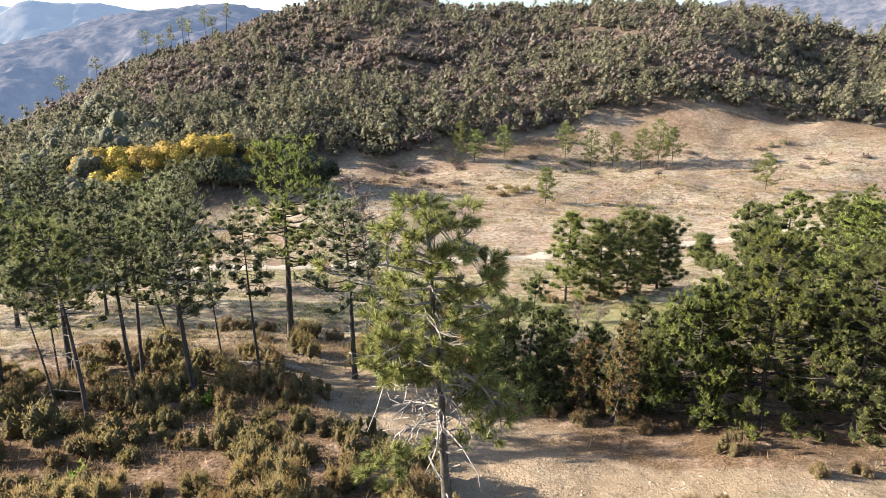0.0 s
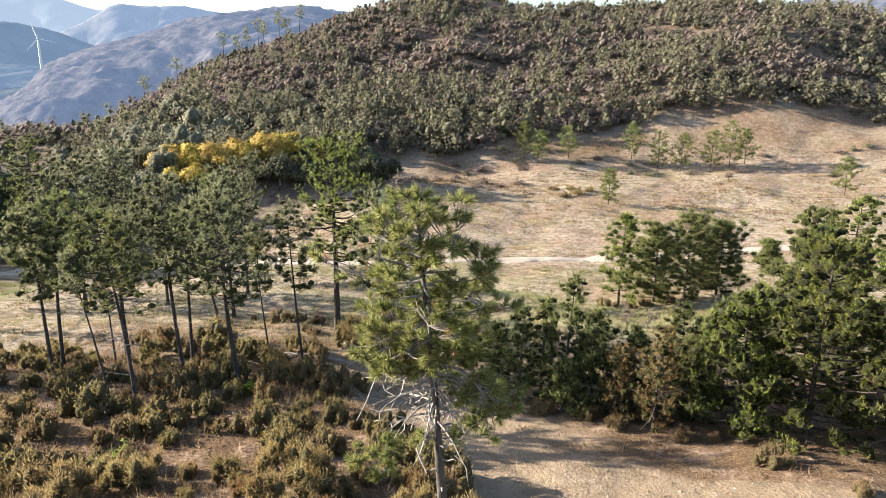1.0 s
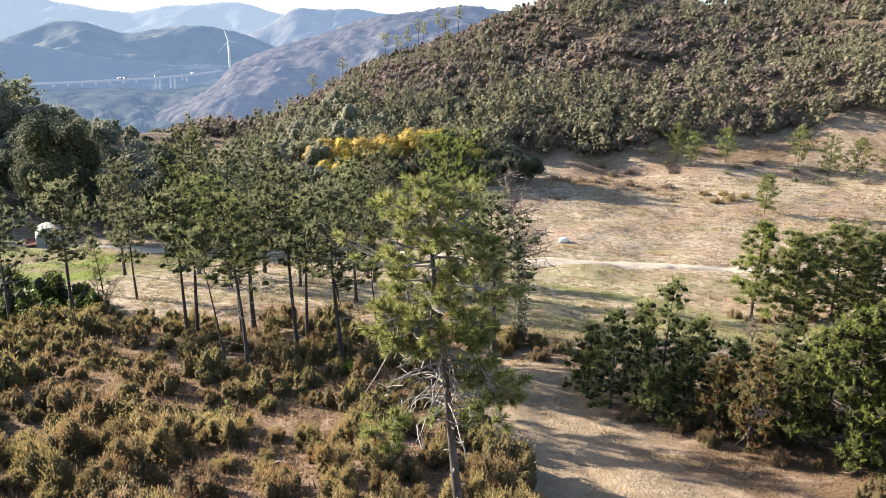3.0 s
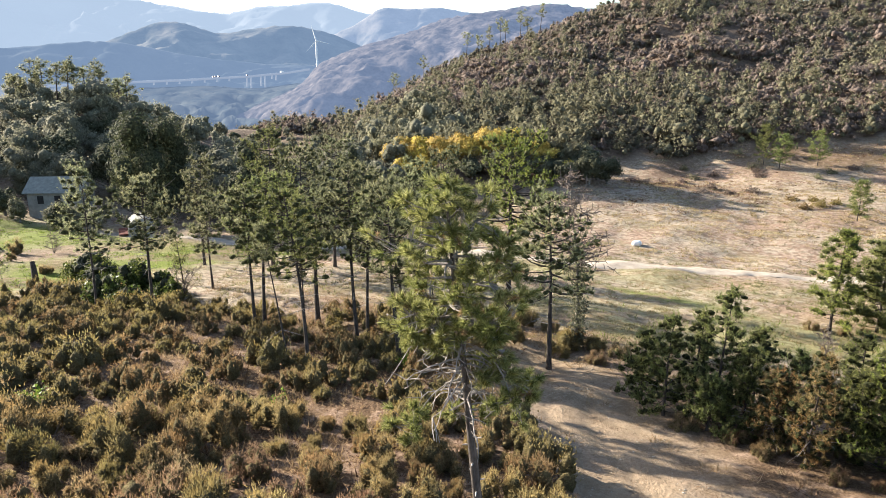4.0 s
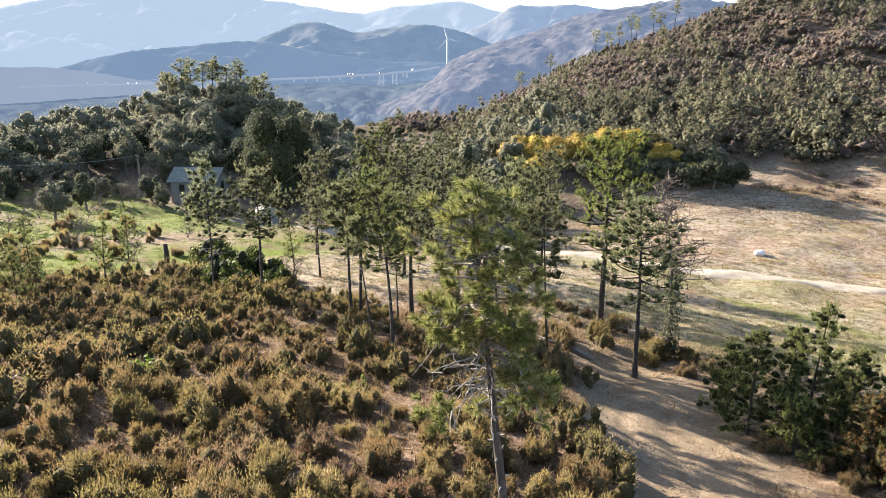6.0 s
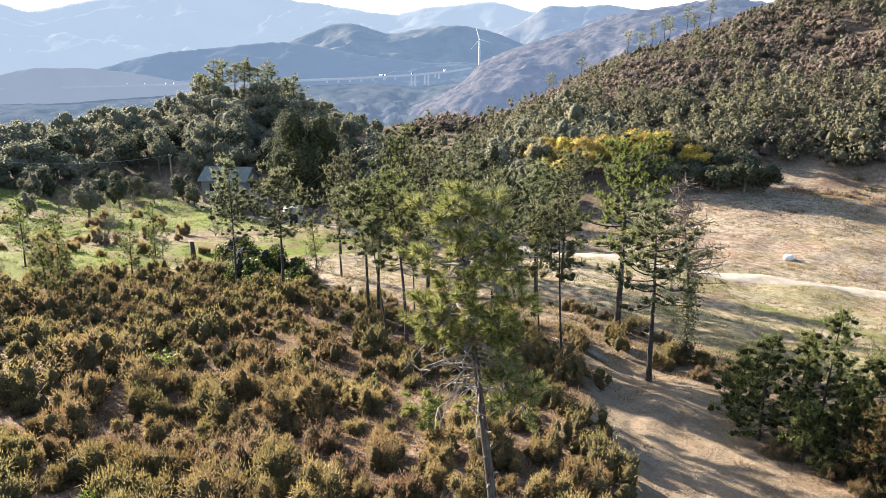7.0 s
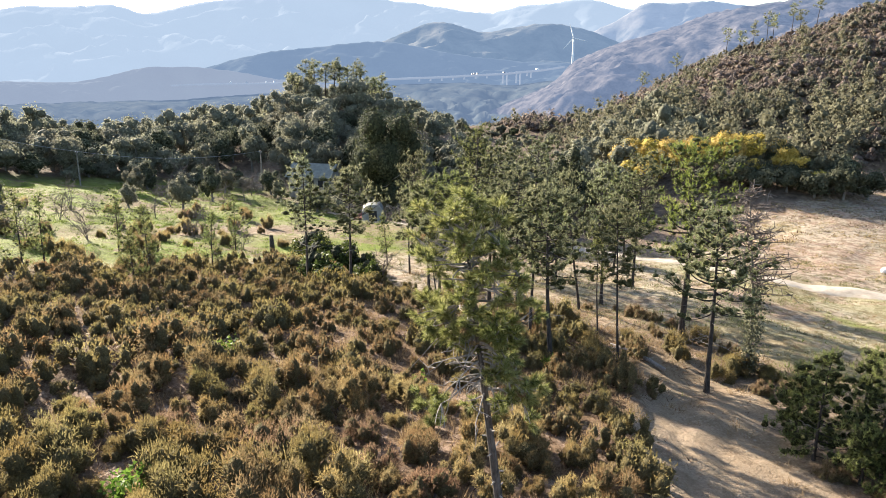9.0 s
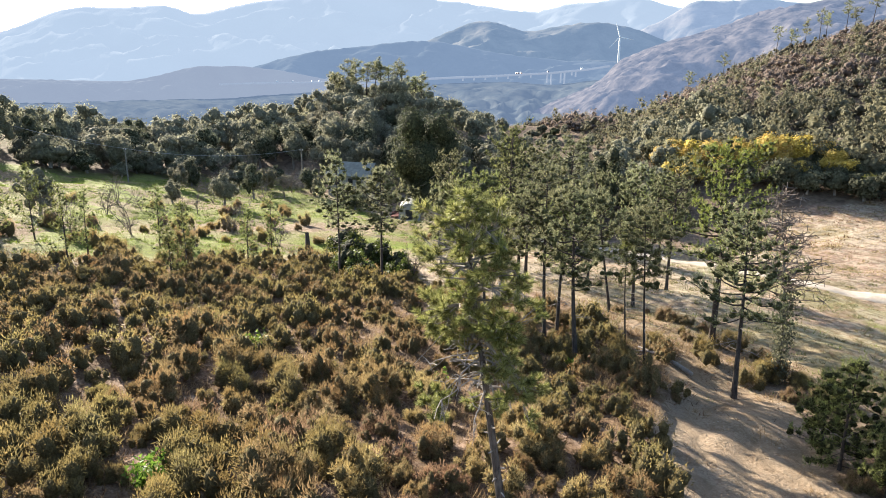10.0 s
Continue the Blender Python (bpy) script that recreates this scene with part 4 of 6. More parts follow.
    tagged(part("branchwork", join(wood[::2]), BARK_GREY, tr), "thin grey branches", kind="stuff")
    tagged(part("twig_work", join(wood[1::2]), DEADWOOD, tr), "bleached bare twigs", kind="stuff")
    brown = rng.uniform(size=len(P)) < 0.06
    part("crown", brushes(P[~brown], D[~brown], 105, 0.15, 0.16, 0.0130, rng), PINE_LIGHT, ob, "tufts of long green needles")
    part("dead_needles", brushes(P[brown], D[brown], 60, 0.18, 0.11, 0.011, rng), NEEDLE_DEAD, ob, "rusty dry needles")
    for z, deg, reach, rise, hang in ((9.0, 178, 1.5, 0.25, 0.1), (8.9, 195, 0.9, -0.05, 0.25), (8.7, 5, 0.8, 0.1, 0.3), (8.6, 30, 0.7, 0.0, 0.6), (8.5, 340, 0.65, 0.0, 0.5), (8.4, 190, 0.5, 0.05, 0.0), (8.2, 170, 0.4, -0.08, 0.0),
                                      (8.1, 15, 0.45, 0.15, 0.0), (8.0, 160, 0.4, -0.08, 0.1), (7.9, 50, 0.5, 0.15, 0.2), (7.8, 235, 0.4, -0.1, 0.0), (7.5, 175, 0.3, -0.04, 0.05), (8.7, 95, 0.9, 0.1, 0.4), (8.3, 120, 0.7, 0.0, 0.3), (8.6, 260, 0.8, 0.0, 0.4), (8.2, 285, 0.5, 0.0, 0.1)) + tuple((7.7 + 0.085 * i, 137.5 * i + 20, 0.55 + 0.5 * ((i * 7) % 5) / 4, 0.12 - 0.08 * (i % 4), 0.1 + 0.14 * (i % 3)) for i in range(18)):
        th = radians(deg)
        out = np.array([math.cos(th), math.sin(th), 0])
        u = np.linspace(0, 1, 8)[:, None]
        line = at(z) + out * reach * u + np.array([0, 0, 1]) * (rise * u - hang * u ** 2.5) + np.cumsum(rng.normal(size=(8, 3)) * 0.035 * reach, 0) * u
        pieces = [tube(line, np.linspace(0.024, 0.008, 8), 5)]
        for _ in range(5):
            a = line[int(rng.integers(3, 8))]
            b = a + (out * 0.3 + rng.normal(size=3) * [0.5, 0.5, 0.5] - [0, 0, 0.25]) * 0.4 * reach
            pieces.append(tube(np.stack([a, (a + b) / 2 + rng.normal(size=3) * 0.03, b]), [0.013, 0.009, 0.006], 3))
        part("dead_branch", join(pieces), DEADWOOD, tr, "bleached dead branch")
    for i in range(22):
        q = 0.16 + 0.52 * (i + rng.uniform(0, 0.8)) / 22
        a = np.array([np.interp(q, s, tx), np.interp(q, s, ty), H * q])
        th = i * 2.4 + rng.normal() * 0.4
        out = np.array([math.cos(th), math.sin(th), rng.uniform(-0.2, 0.4)])
        ln = rng.uniform(0.14, 0.34)
        part("branch_stub", tube(np.stack([a + out * 0.05, a + out * ln * 0.6, a + out * ln + [0, 0, rng.normal() * 0.03]]), [0.024, 0.019, 0.012], 5), DEADWOOD, tr, "bleached broken branch stub")
    return ob


main_pine()


# ---- a dead pine at the edge of the stand ----
def dead_pine(x, y, h):
    ob = thing("dead_pine", x, y, "dead grey pine with cones and ivy round its trunk", "dead tree")
    rng = np.random.default_rng(55)
    s = np.linspace(0, 1, 12)
    axis = np.stack([0.45 * np.sin(3.0 * s) * (1 - s) - 0.5 * s, 0.2 * np.sin(4 * s) - 0.5 * s, h * s], 1)
    axis[0, 2] = -0.2
    tr = part("trunk", tube(axis, 0.13 * (1 - 0.9 * s), 8), BARK_GREY, ob, smooth=True)
    bits = []
    for i in range(90):
        q = rng.uniform(0.45, 0.99)
        th, ln = i * 2.4, (1.25 - q) * 2.8 * rng.uniform(0.5, 1.2)
        a = np.array([np.interp(q, s, axis[:, 0]), np.interp(q, s, axis[:, 1]), q * h])
        u = np.linspace(0, 1, 5)[:, None]
        line = a + np.array([math.cos(th), math.sin(th), 0.25]) * ln * u + np.cumsum(rng.normal(size=(5, 3)) * 0.05, 0) * u
        bits.append(tube(line, np.linspace(0.034, 0.014, 5), 4))
        for _ in range(10):
            p = line[int(rng.integers(1, 5))]
            bits.append(tube(np.stack([p, p + rng.normal(size=3) * 0.2 + [0, 0, 0.05]]), [0.020, 0.016], 3))
    part("dead_branchwork", join(bits), TWIG, tr, "bare grey twigs with old cones")
    c = np.stack([rng.normal(size=1500) * 0.24, rng.normal(size=1500) * 0.24, rng.uniform(0.1, 5.0, 1500)], 1) + [0.15, 0, 0]
    part("ivy", leaves(c, unit(c * [1, 1, 0] + 1e-4), 0.085, rng), OAK_DARK, ob, "dark ivy")
    return ob


dead_pine(-4.1, 36.4, 9.9)


# ---- heath ----
def heath_template(seed, r, h, n, width):
    """A heather-like bush: upright plumes of fine sprigs over a close dark inside, from a woody base."""
    rng = np.random.default_rng(seed)
    k = int(rng.integers(9, 15))
    q = rng.uniform(0, 1, k) ** 0.6
    th = rng.uniform(0, 6.28) + rng.normal(size=k) * 1.5
    hub = np.stack([np.cos(th) * q * 1.05 * r, np.sin(th) * q * 0.85 * r, h * (0.58 - 0.30 * q ** 1.6) * rng.uniform(0.5, 1.3, k)], 1)
    rad = r * rng.uniform(0.18, 0.40, k)
    tall = rng.uniform(0.9, 1.9, k)
    i = rng.integers(k, size=n)
    d = unit(rng.normal(size=(n, 3)) + [0, 0, 0.45])
    shape = np.stack([np.ones(k), np.ones(k), tall], 1)
    p = hub[i] + d * rad[i][:, None] * rng.uniform(0.6, 1.22, (n, 1)) * shape[i]
    p[:, 2] = np.maximum(p[:, 2], 0.02 * h)
    way = unit(d * 0.7 + [0, 0, 0.6] + rng.normal(size=(n, 3)) * 0.5)
    twigs = blades(p, way, rng.uniform(0.05, 0.13, n) * h ** 0.5, width, rng)
    stems = [tube(np.stack([hub[j] * [0.2, 0.2, 0] - [0, 0, 0.05], hub[j]]), [0.014, 0.006], 3) for j in range(k)]
    V = hub[:, None] + ICO_V[None] * (rad[:, None, None] * (0.70 + 0.12 * rng.normal(size=(k, len(ICO_V), 1)))) * shape[:, None]
    foot = hub * [0.9, 0.9, 0.45]
    W, low = lumps_at(foot[::2], rad[::2] * 1.1, rng, 0.9, 0.12, True)
    V, T = join([(V.reshape(-1, 3), (ICO_T[None] + len(ICO_V) * np.arange(k)[:, None, None]).reshape(-1, 3)), (W, low)])
    V[:, 2] = np.maximum(V[:, 2], -0.05)
    return twigs, join(stems), (V, T)


BUSH_MESH = []
for k in range(9):
    r, h = (0.75, 0.85, 0.6, 0.95, 0.7, 0.8, 0.55, 0.9, 0.65)[k], (1.0, 1.2, 0.85, 1.1, 1.3, 0.95, 0.75, 1.35, 0.9)[k]
    tw, st, core = heath_template(700 + k, r, h, 2100, 0.021)
    BUSH_MESH.append((fill("foliage", *tw, (HEATH, HEATH_GREEN, HEATH, HEATH_BROWN, HEATH, HEATH_GREEN, HEATH_BROWN, HEATH, HEATH_GREEN)[k]), fill("stem_base", *st, TWIG), fill("twig_core", *core, TWIG_CORE, True)))


def bush(x, y, k, scale, turn, label):
    ob = thing("heath_bush", x, y, label, "shrub", "heath bushes", turn)
    ob.scale = (scale, scale, scale * 1.12)
    part("foliage", BUSH_MESH[k][0], None, ob)
    part("stem_base", BUSH_MESH[k][1], None, ob)
    tagged(part("twig_core", BUSH_MESH[k][2], None, ob), "close inner twigs", kind="stuff")


def dart(n, box, ok, gap, rng):
    """Places scattered over a box where ok() allows, no closer than gap."""
    got = np.zeros((0, 2))
    for _ in range(n):
        p = np.array([rng.uniform(box[0], box[1]), rng.uniform(box[2], box[3])])
        if rng.uniform() < ok(*p) and (len(got) == 0 or np.min(np.hypot(*(got - p).T)) > gap):
            got = np.concatenate([got, [p]])
    return got


def heath_here(x, y):
    return float(zones(np.array(x), np.array(y))[3])


rng = np.random.default_rng(21)
spots = dart(13000, (-56, 3, -2, 36), lambda x, y: heath_here(x, y) * (0.15 if y > 25 and x > -25 else 0.38 if y > 19.5 and x > -21 else 1.0) * (x > -43) * (x < np.interp(y, BANK_Y, BANK_X) + 0.9 * float(fractal(np.array(x), np.array(y), 3.0, 2)) - 0.2) * float(np.clip(0.85 + 1.2 * fractal(np.array(x), np.array(y), 3.5, 2), 0.25, 1)), 1.12, rng)
order = np.argsort(np.hypot(spots[:, 0] + 6, spots[:, 1] - 9))
WORDS = ("olive-brown heath bush on dry litter", "green-tipped heath bush on dry litter", "low olive heath bush on dry litter", "rusty brown heath bush on dry litter", "tall olive heath bush on dry litter", "green-tinged heath bush on dry litter", "low rusty heath bush on dry litter", "broad golden-brown heath bush", "low green heath bush on dry litter")
near, rest = spots[order[:165]], spots[order[165:]]
for x, y in near:
    # Darker green kinds leftward put the left heath's tree shade into bush colour.
    k = int(rng.integers(9)) if rng.uniform() > np.clip((-14 - x) / 16, 0, 0.7) else int(rng.choice([1, 5, 8]))
    if rng.uniform() < 0.6:
        if y < 9 and x < 0:
            k = int(rng.choice([1, 5, 8]))
        elif x > -7:
            k = int(rng.choice([0, 7, 2, 4]))
    bush(x, y, k, rng.uniform(0.55, 1.4), rng.uniform(0, 360), WORDS[k])
far_bushes = [heath_template(760 + k, 0.75, 1.05, 620, 0.034)[0] for k in range(5)]
far_cores = [heath_template(760 + k, 0.75, 1.05, 620, 0.034)[2] for k in range(5)]
for name, mat, part_of in (("heath", HEATH, 0), ("heath", HEATH_GREEN, 1), ("heath", HEATH_GREEN, 2)):
    pts = [(x, y, place(x, y), rng.uniform(0.55, 1.35)) for x, y in rest[part_of::3]]
    if pts:
        tagged(new(name, fill(name, *scatter(far_bushes, pts, np.random.default_rng(77 + part_of)), mat)), "olive and brown heath bushes farther off", "heath", kind="stuff")
        tagged(new("heath_twigs", fill("heath_twigs", *scatter(far_cores, pts, np.random.default_rng(77 + part_of)), TWIG_CORE, True)), "dark inner twigs of the heath bushes", "heath", kind="stuff")

# brown shrubs along the bare soil and under the thicket
for x, y in [(4.8, 26.9), (5.7, 26.2), (6.3, 27.0), (8.0, 25.2), (2.7, 27.4), (9.4, 25.4), (6.2, 18.6), (7.4, 18.2), (8.6, 18.8), (12.5, 20.5), (14.0, 20.8), (10.5, 22.8), (6.4, 28.9), (8.6, 27.6), (9.6, 53.0), (10.9, 53.2), (12.2, 54.4), (8.8, 53.6), (14.4, 55.8), (-2.4, 34.5), (-3.3, 37.4), (-1.4, 36.0), (-8.2, 41.0), (-12.6, 42.4), (-13.8, 42.0), (-11.4, 43.0), (-16.0, 43.2), (-6.7, 40.6)]:
    bush(x, y, int(rng.choice([3, 6])), rng.uniform(0.5, 0.95), rng.uniform(0, 360), "brown heath shrub beside bare ground")

for i in range(44):
    x, y = (rng.uniform(-78, -42), rng.uniform(6, 46)) if i % 2 else (rng.uniform(-60, -41), rng.uniform(8, 36))
    k = int(rng.integers(9))
    bush(x, y, k, rng.uniform(0.6, 1.4), rng.uniform(0, 360), "low brown shrub in the green meadow")

for x, y in [(-4.8, 35.6), (-4.0, 36.5), (-2.9, 36.6), (-10.7, 31.5), (-9.8, 31.0), (-7.9, 35.6), (-8.4, 40.2), (-10.7, 35.5)]:
    bush(x, y, int(rng.choice([1, 5, 8])), rng.uniform(0.9, 1.4), rng.uniform(0, 360), "dark heath shrub at the feet of the pines")
for i in range(16):
    x, y = rng.uniform(-23, -1), rng.uniform(28, 43)
    if x < np.interp(y, BANK_Y, BANK_X) + 1.0 or y > 36:
        bush(x, y, int(rng.choice([1, 5, 8, 3, 6])), rng.uniform(0.45, 0.9), rng.uniform(0, 360), "dark heath shrub at the feet of the pines")

# bright green broad-leaved shrubs in the heath
def lush_bush(x, y, r, h, label):
    g = np.random.default_rng(int(abs(x) * 10 + y))
    ob = thing("evergreen_shrub", x, y, label, "shrub", "evergreen shrubs")
    n = int(420 * max(1.0, 3.2 * r * r if r > 1.1 else 1.0))
    d = unit(g.normal(size=(n, 3))) * [1, 1, 0.9]
    d[:, 2] = np.abs(d[:, 2])
    p = d * [r, r, h] * g.uniform(0.45, 1.0, (n, 1)) * (1 + 0.25 * np.sin(5 * d[:, :1] + 3 * d[:, 1:2]))
    part("foliage", leaves(p, d, 0.085 if r < 1.1 else 0.11, g), LUSH if r < 1.1 else EVERGREEN, ob)
    if r > 1.1:
        c = unit(g.normal(size=(16, 3))) * [0.55 * r, 0.55 * r, 0.4 * h] + [0, 0, 0.45 * h]
        tagged(part("inner_leaves", lumps_at(c, np.full(16, 0.22 * r), g, 0.9, 0.2), OAK_SHADE_MASS, ob), "dark inner lumps for the shade between leaves", kind="stuff")
    part("stem_base", join([tube(np.stack([[0, 0, -0.05], p[i] * 0.8]), [0.014, 0.006], 3) for i in range(0, 60, 5)]), TWIG, ob)


for x, y, r, h in ((-19.2, 15.2, 0.8, 1.1), (-8.9, 7.0, 0.65, 1.0), (-12.1, 20.6, 0.4, 0.9), (-5.4, 8.0, 0.45, 0.7), (-10.2, 27.6, 0.45, 0.8), (-30.5, 29.2, 1.2, 1.6), (-33.0, 29.8, 1.5, 2.0), (-34.6, 30.6, 1.4, 1.9), (-40.6, 34.6, 1.9, 2.4), (-38.2, 33.6, 1.6, 2.2), (-36.2, 34.4, 1.7, 2.5), (-34.4, 35.2, 1.3, 1.6), (-31.8, 33.6, 1.2, 1.5)):
    lush_bush(x, y, r, h, "bright green broad-leaved shrub among brown heath" if r < 1.1 else "dense dark green evergreen shrub at the meadow's edge")


# ---- grass and litter ----
def grass_template(seed, n, r, h, width):
    g = np.random.default_rng(seed)
    th = g.uniform(0, 6.28, n)
    p = np.stack([np.cos(th), np.sin(th), np.zeros(n)], 1) * (r * g.uniform(0, 1, n) ** 0.5)[:, None] - [0, 0, 0.02]
    way = unit(np.stack([np.cos(th) * 0.6, np.sin(th) * 0.6, np.full(n, 0.8)], 1) + g.normal(size=(n, 3)) * 0.4)
    way[:, 2] = np.abs(way[:, 2])
    return blades(p, way, h * g.uniform(0.6, 1.3, n), width, g)


def sow(name, label, mat, templates, n, box, weight, seed, lo, hi, slope=1.0):
    """Tufts over a stretch of ground, thick where weight() is high."""
    g = np.random.default_rng(seed)
    x, y = g.uniform(box[0], box[1], n), box[2] + (box[3] - box[2]) * g.uniform(0, 1, n) ** slope
    keep = g.uniform(size=n) < weight(x, y)
    x, y = x[keep], y[keep]
    z = land(x, y)
    tagged(new(name, fill(name, *scatter(templates, list(zip(x, y, z, g.uniform(lo, hi, len(x)))), g), mat)), label, "grass", kind="stuff")


def open_ground(x, y):
    bare, green, wood, heath = zones(x, y)
    return bare, green, wood, heath, step01(near_line(x, y, ROAD), 2.0, 2.6)


tall = [grass_template(1200 + k, 11, 0.16, 0.30, 0.022) for k in range(5)]
low = [grass_template(1210 + k, 9, 0.26, 0.20, 0.03) for k in range(5)]
lying = [(V * [1.2, 1.2, 0.42], T) for V, T in low]
clump = [grass_template(1220 + k, 9, 0.55, 0.26, 0.085) for k in range(5)]


def straw_weight(x, y):
    bare, green, wood, heath, road = open_ground(x, y)
    return np.clip((bare < 0.2) * (1 - 0.7 * green) * (1 - wood) * (1 - 0.45 * heath) * road * (0.5 + 0.6 * fractal(x, y, 3, 2)), 0, 1)


def litter_weight(x, y):
    bare, green, wood, heath, road = open_ground(x, y)
    return np.clip(heath * (x < np.interp(y, BANK_Y, BANK_X)) + 0.25 * bump(x, y, 12, 23.5, 9, 2.5) + 0.35 * bump(x, y, -10, 36, 14, 8), 0, 1) * road


def green_weight(x, y):
    bare, green, wood, heath, road = open_ground(x, y)
    return np.clip(green * 1.2, 0, 1) * (1 - wood) * road * (0.6 + 0.4 * fractal(x, y, 4, 2))


def clump_weight(x, y):
    bare, green, wood, heath, road = open_ground(x, y)
    return (1 - wood) * road * np.clip(0.45 + 0.9 * fractal(x, y, 14, 3), 0.05, 1)


mounds = [grass_template(1240 + k, 30, 0.42, 0.24, 0.055) for k in range(6)]
sow("field_mounds", "straw tussocks on the dry slope", STRAW, mounds, 9000, (-50, 105, 86, 166), lambda x, y: 0.9 * open_ground(x, y)[4] * (1 - zones(x, y)[2]) * np.clip(0.55 + 0.9 * fractal(x + 7, y, 9, 3), 0.05, 1), 58, 0.5, 1.25)
sow("meadow_mounds", "green tussocks on the meadow", GRASS, mounds, 5000, (-104, -40, 8, 64), lambda x, y: np.clip(zones(x, y)[1] * (0.4 + 0.9 * fractal(x + 5, y, 6, 2)), 0, 1), 59, 0.4, 1.0)
sow("meadow_tufts", "straw and grey-green tufts on the meadow", TUSSOCK, mounds, 6500, (-40, 45, 34, 90), lambda x, y: 0.9 * straw_weight(x, y) + 0.3 * green_weight(x, y), 60, 0.45, 1.0)
sow("dry_grass", "dry straw-coloured winter grass", STRAW, tall, 15000, (-48, 32, 2, 74), straw_weight, 51, 0.5, 1.0)
sprig = [grass_template(1230 + k, 26, 0.30, 0.26, 0.020) for k in range(5)]
sow("heath_sprigs", "low brown heath seedlings and dead bracken", HEATH_BROWN, sprig, 8000, (-44, 8, 0, 40), lambda x, y: litter_weight(x, y) * np.clip(0.4 + 0.9 * fractal(x + 11, y, 3, 2), 0, 1), 57, 0.7, 1.7)
sow("litter", "dead bracken and heath litter", LITTER, lying, 9000, (-44, 20, 0, 44), litter_weight, 52, 0.8, 1.9)
sow("green_grass", "short green grass", GRASS, low, 9000, (-100, 30, 8, 80), green_weight, 53, 0.8, 1.6)
sow("field_grass", "tufted dry grass on the slope", STRAW, clump, 13000, (-60, 105, 84, 172), clump_weight, 54, 0.5, 1.3)
sow("field_tussocks", "grey-green tussocks on the slope", TUSSOCK, clump, 9000, (-60, 105, 84, 172), lambda x, y: clump_weight(x + 40, y), 56, 0.5, 1.4)
sow("field_bramble", "low brown bramble on the slope", LITTER, clump, 9000, (-45, 105, 95, 172), lambda x, y: np.clip(clump_weight(x, y) * (fractal(x + 90, y, 18, 3) > 0.15) * 0.7 + 1.4 * bump(x, y, -12, 137, 12, 9) * (fractal(x, y, 5, 2) > -0.3), 0, 1), 55, 0.7, 1.8)


def stones():
    g = np.random.default_rng(61)
    b = bmesh.new()
    bmesh.ops.create_icosphere(b, subdivisions=1, radius=1.0)
    q = np.array([v.co[:] for v in b.verts])
    faces = np.array([[v.index for v in f.verts] for f in b.faces])
    b.free()
    shapes = [(q * [1, g.uniform(0.6, 0.9), g.uniform(0.4, 0.7)] * (1 + 0.25 * g.normal(size=(len(q), 1))), faces) for _ in range(5)]
    x, y = g.uniform(-9, 24, 9000), g.uniform(8, 38, 9000)
    keep = (zones(x, y)[0] > 0.45) & (fractal(x, y, 2.4, 2) > -0.1)
    x, y = x[keep][:1500], y[keep][:1500]
    tagged(new("stones", fill("stones", *scatter(shapes, list(zip(x, y, land(x, y), 0.014 + 0.05 * g.uniform(0, 1, len(x)) ** 5)), g), STONE)), "small pale stones and clods on the sandy track", "stones", kind="stuff")


stones()


# ---- broad crowns: evergreen oaks ----
def crown_template(seed, r, h, n, size, lumps=16, low=0.25, more=0.0):
    """A crown of many leaf clumps in uneven lobes with gaps, from low up to its top."""
    g = np.random.default_rng(seed)
    c = unit(g.normal(size=(lumps, 3))) * (g.uniform(0.3, 0.62 if lumps < 20 else 0.78, (lumps, 1)) - 0.5 * more)
    rad = (g.uniform(0.32, 0.46, lumps) + more) * (9 / max(lumps, 9)) ** 0.4
    i = g.integers(lumps, size=n)
    d = unit(g.normal(size=(n, 3)))
    p = c[i] + d * rad[i][:, None] * g.uniform(0.70, 1.22, (n, 1))
    p = p * [r, r, h * 0.5 * (1 - low)] + [0, 0, h * (0.5 + 0.5 * low)]
    return leaves(p, unit(d + 0.7 * unit(c[i])), size, g, 3.6)


def lump_template(seed, r, h, lumps, low=0.0, more=0.0, fine=1, k=0.72):
    """The closed inner lobes of the same crown."""
    g = np.random.default_rng(seed)
    c = unit(g.normal(size=(lumps, 3))) * (g.uniform(0.3, 0.62 if lumps < 20 else 0.78, (lumps, 1)) - 0.5 * more)
    rad = (g.uniform(0.32, 0.46, lumps) + more) * (9 / max(lumps, 9)) ** 0.4
    b = bmesh.new()
    bmesh.ops.create_icosphere(b, subdivisions=fine, radius=1.0)
    q = np.array([v.co[:] for v in b.verts])
    faces = np.array([[v.index for v in f.verts] for f in b.faces])
    b.free()
    return join([((c[i] + q * (1 + 0.14 * g.normal(size=(len(q), 1))) * rad[i] * k) * [r, r, h * 0.5 * (1 - low)] + [0, 0, h * (0.5 + 0.5 * low)], faces) for i in range(lumps)])


WOOD_AZ = [-90, -80, -76, -73, -71.3, -70.2, -68.9, -66, -62, -59.5, -57.5, -55.6, -51.8, -49.4, -48.3, -46.3, -43, -41.5, -38, -34, -31.8, -28.8, -26, -20]
WOOD_EL = [-1.0, -1.2, -1.9, -3.2, -2.9, -2.2, -3.0, -2.4, -1.9, -1.5, -0.8, 0.1, 0.0, -1.2, -2.0, -2.2, -3.6, -5.0, -4.9, -4.6, -3.4, -1.1, 0.4, 3.0]


def canopy(x, y):
    """How tall the wood may stand at x, y under its skyline as seen from the heath."""
    el = np.interp(math.degrees(math.atan2(x - 7, y - 0.8)), WOOD_AZ, WOOD_EL)
    return 14.1 + math.hypot(x - 7, y - 0.8) * math.tan(radians(el)) - float(land(x, y))


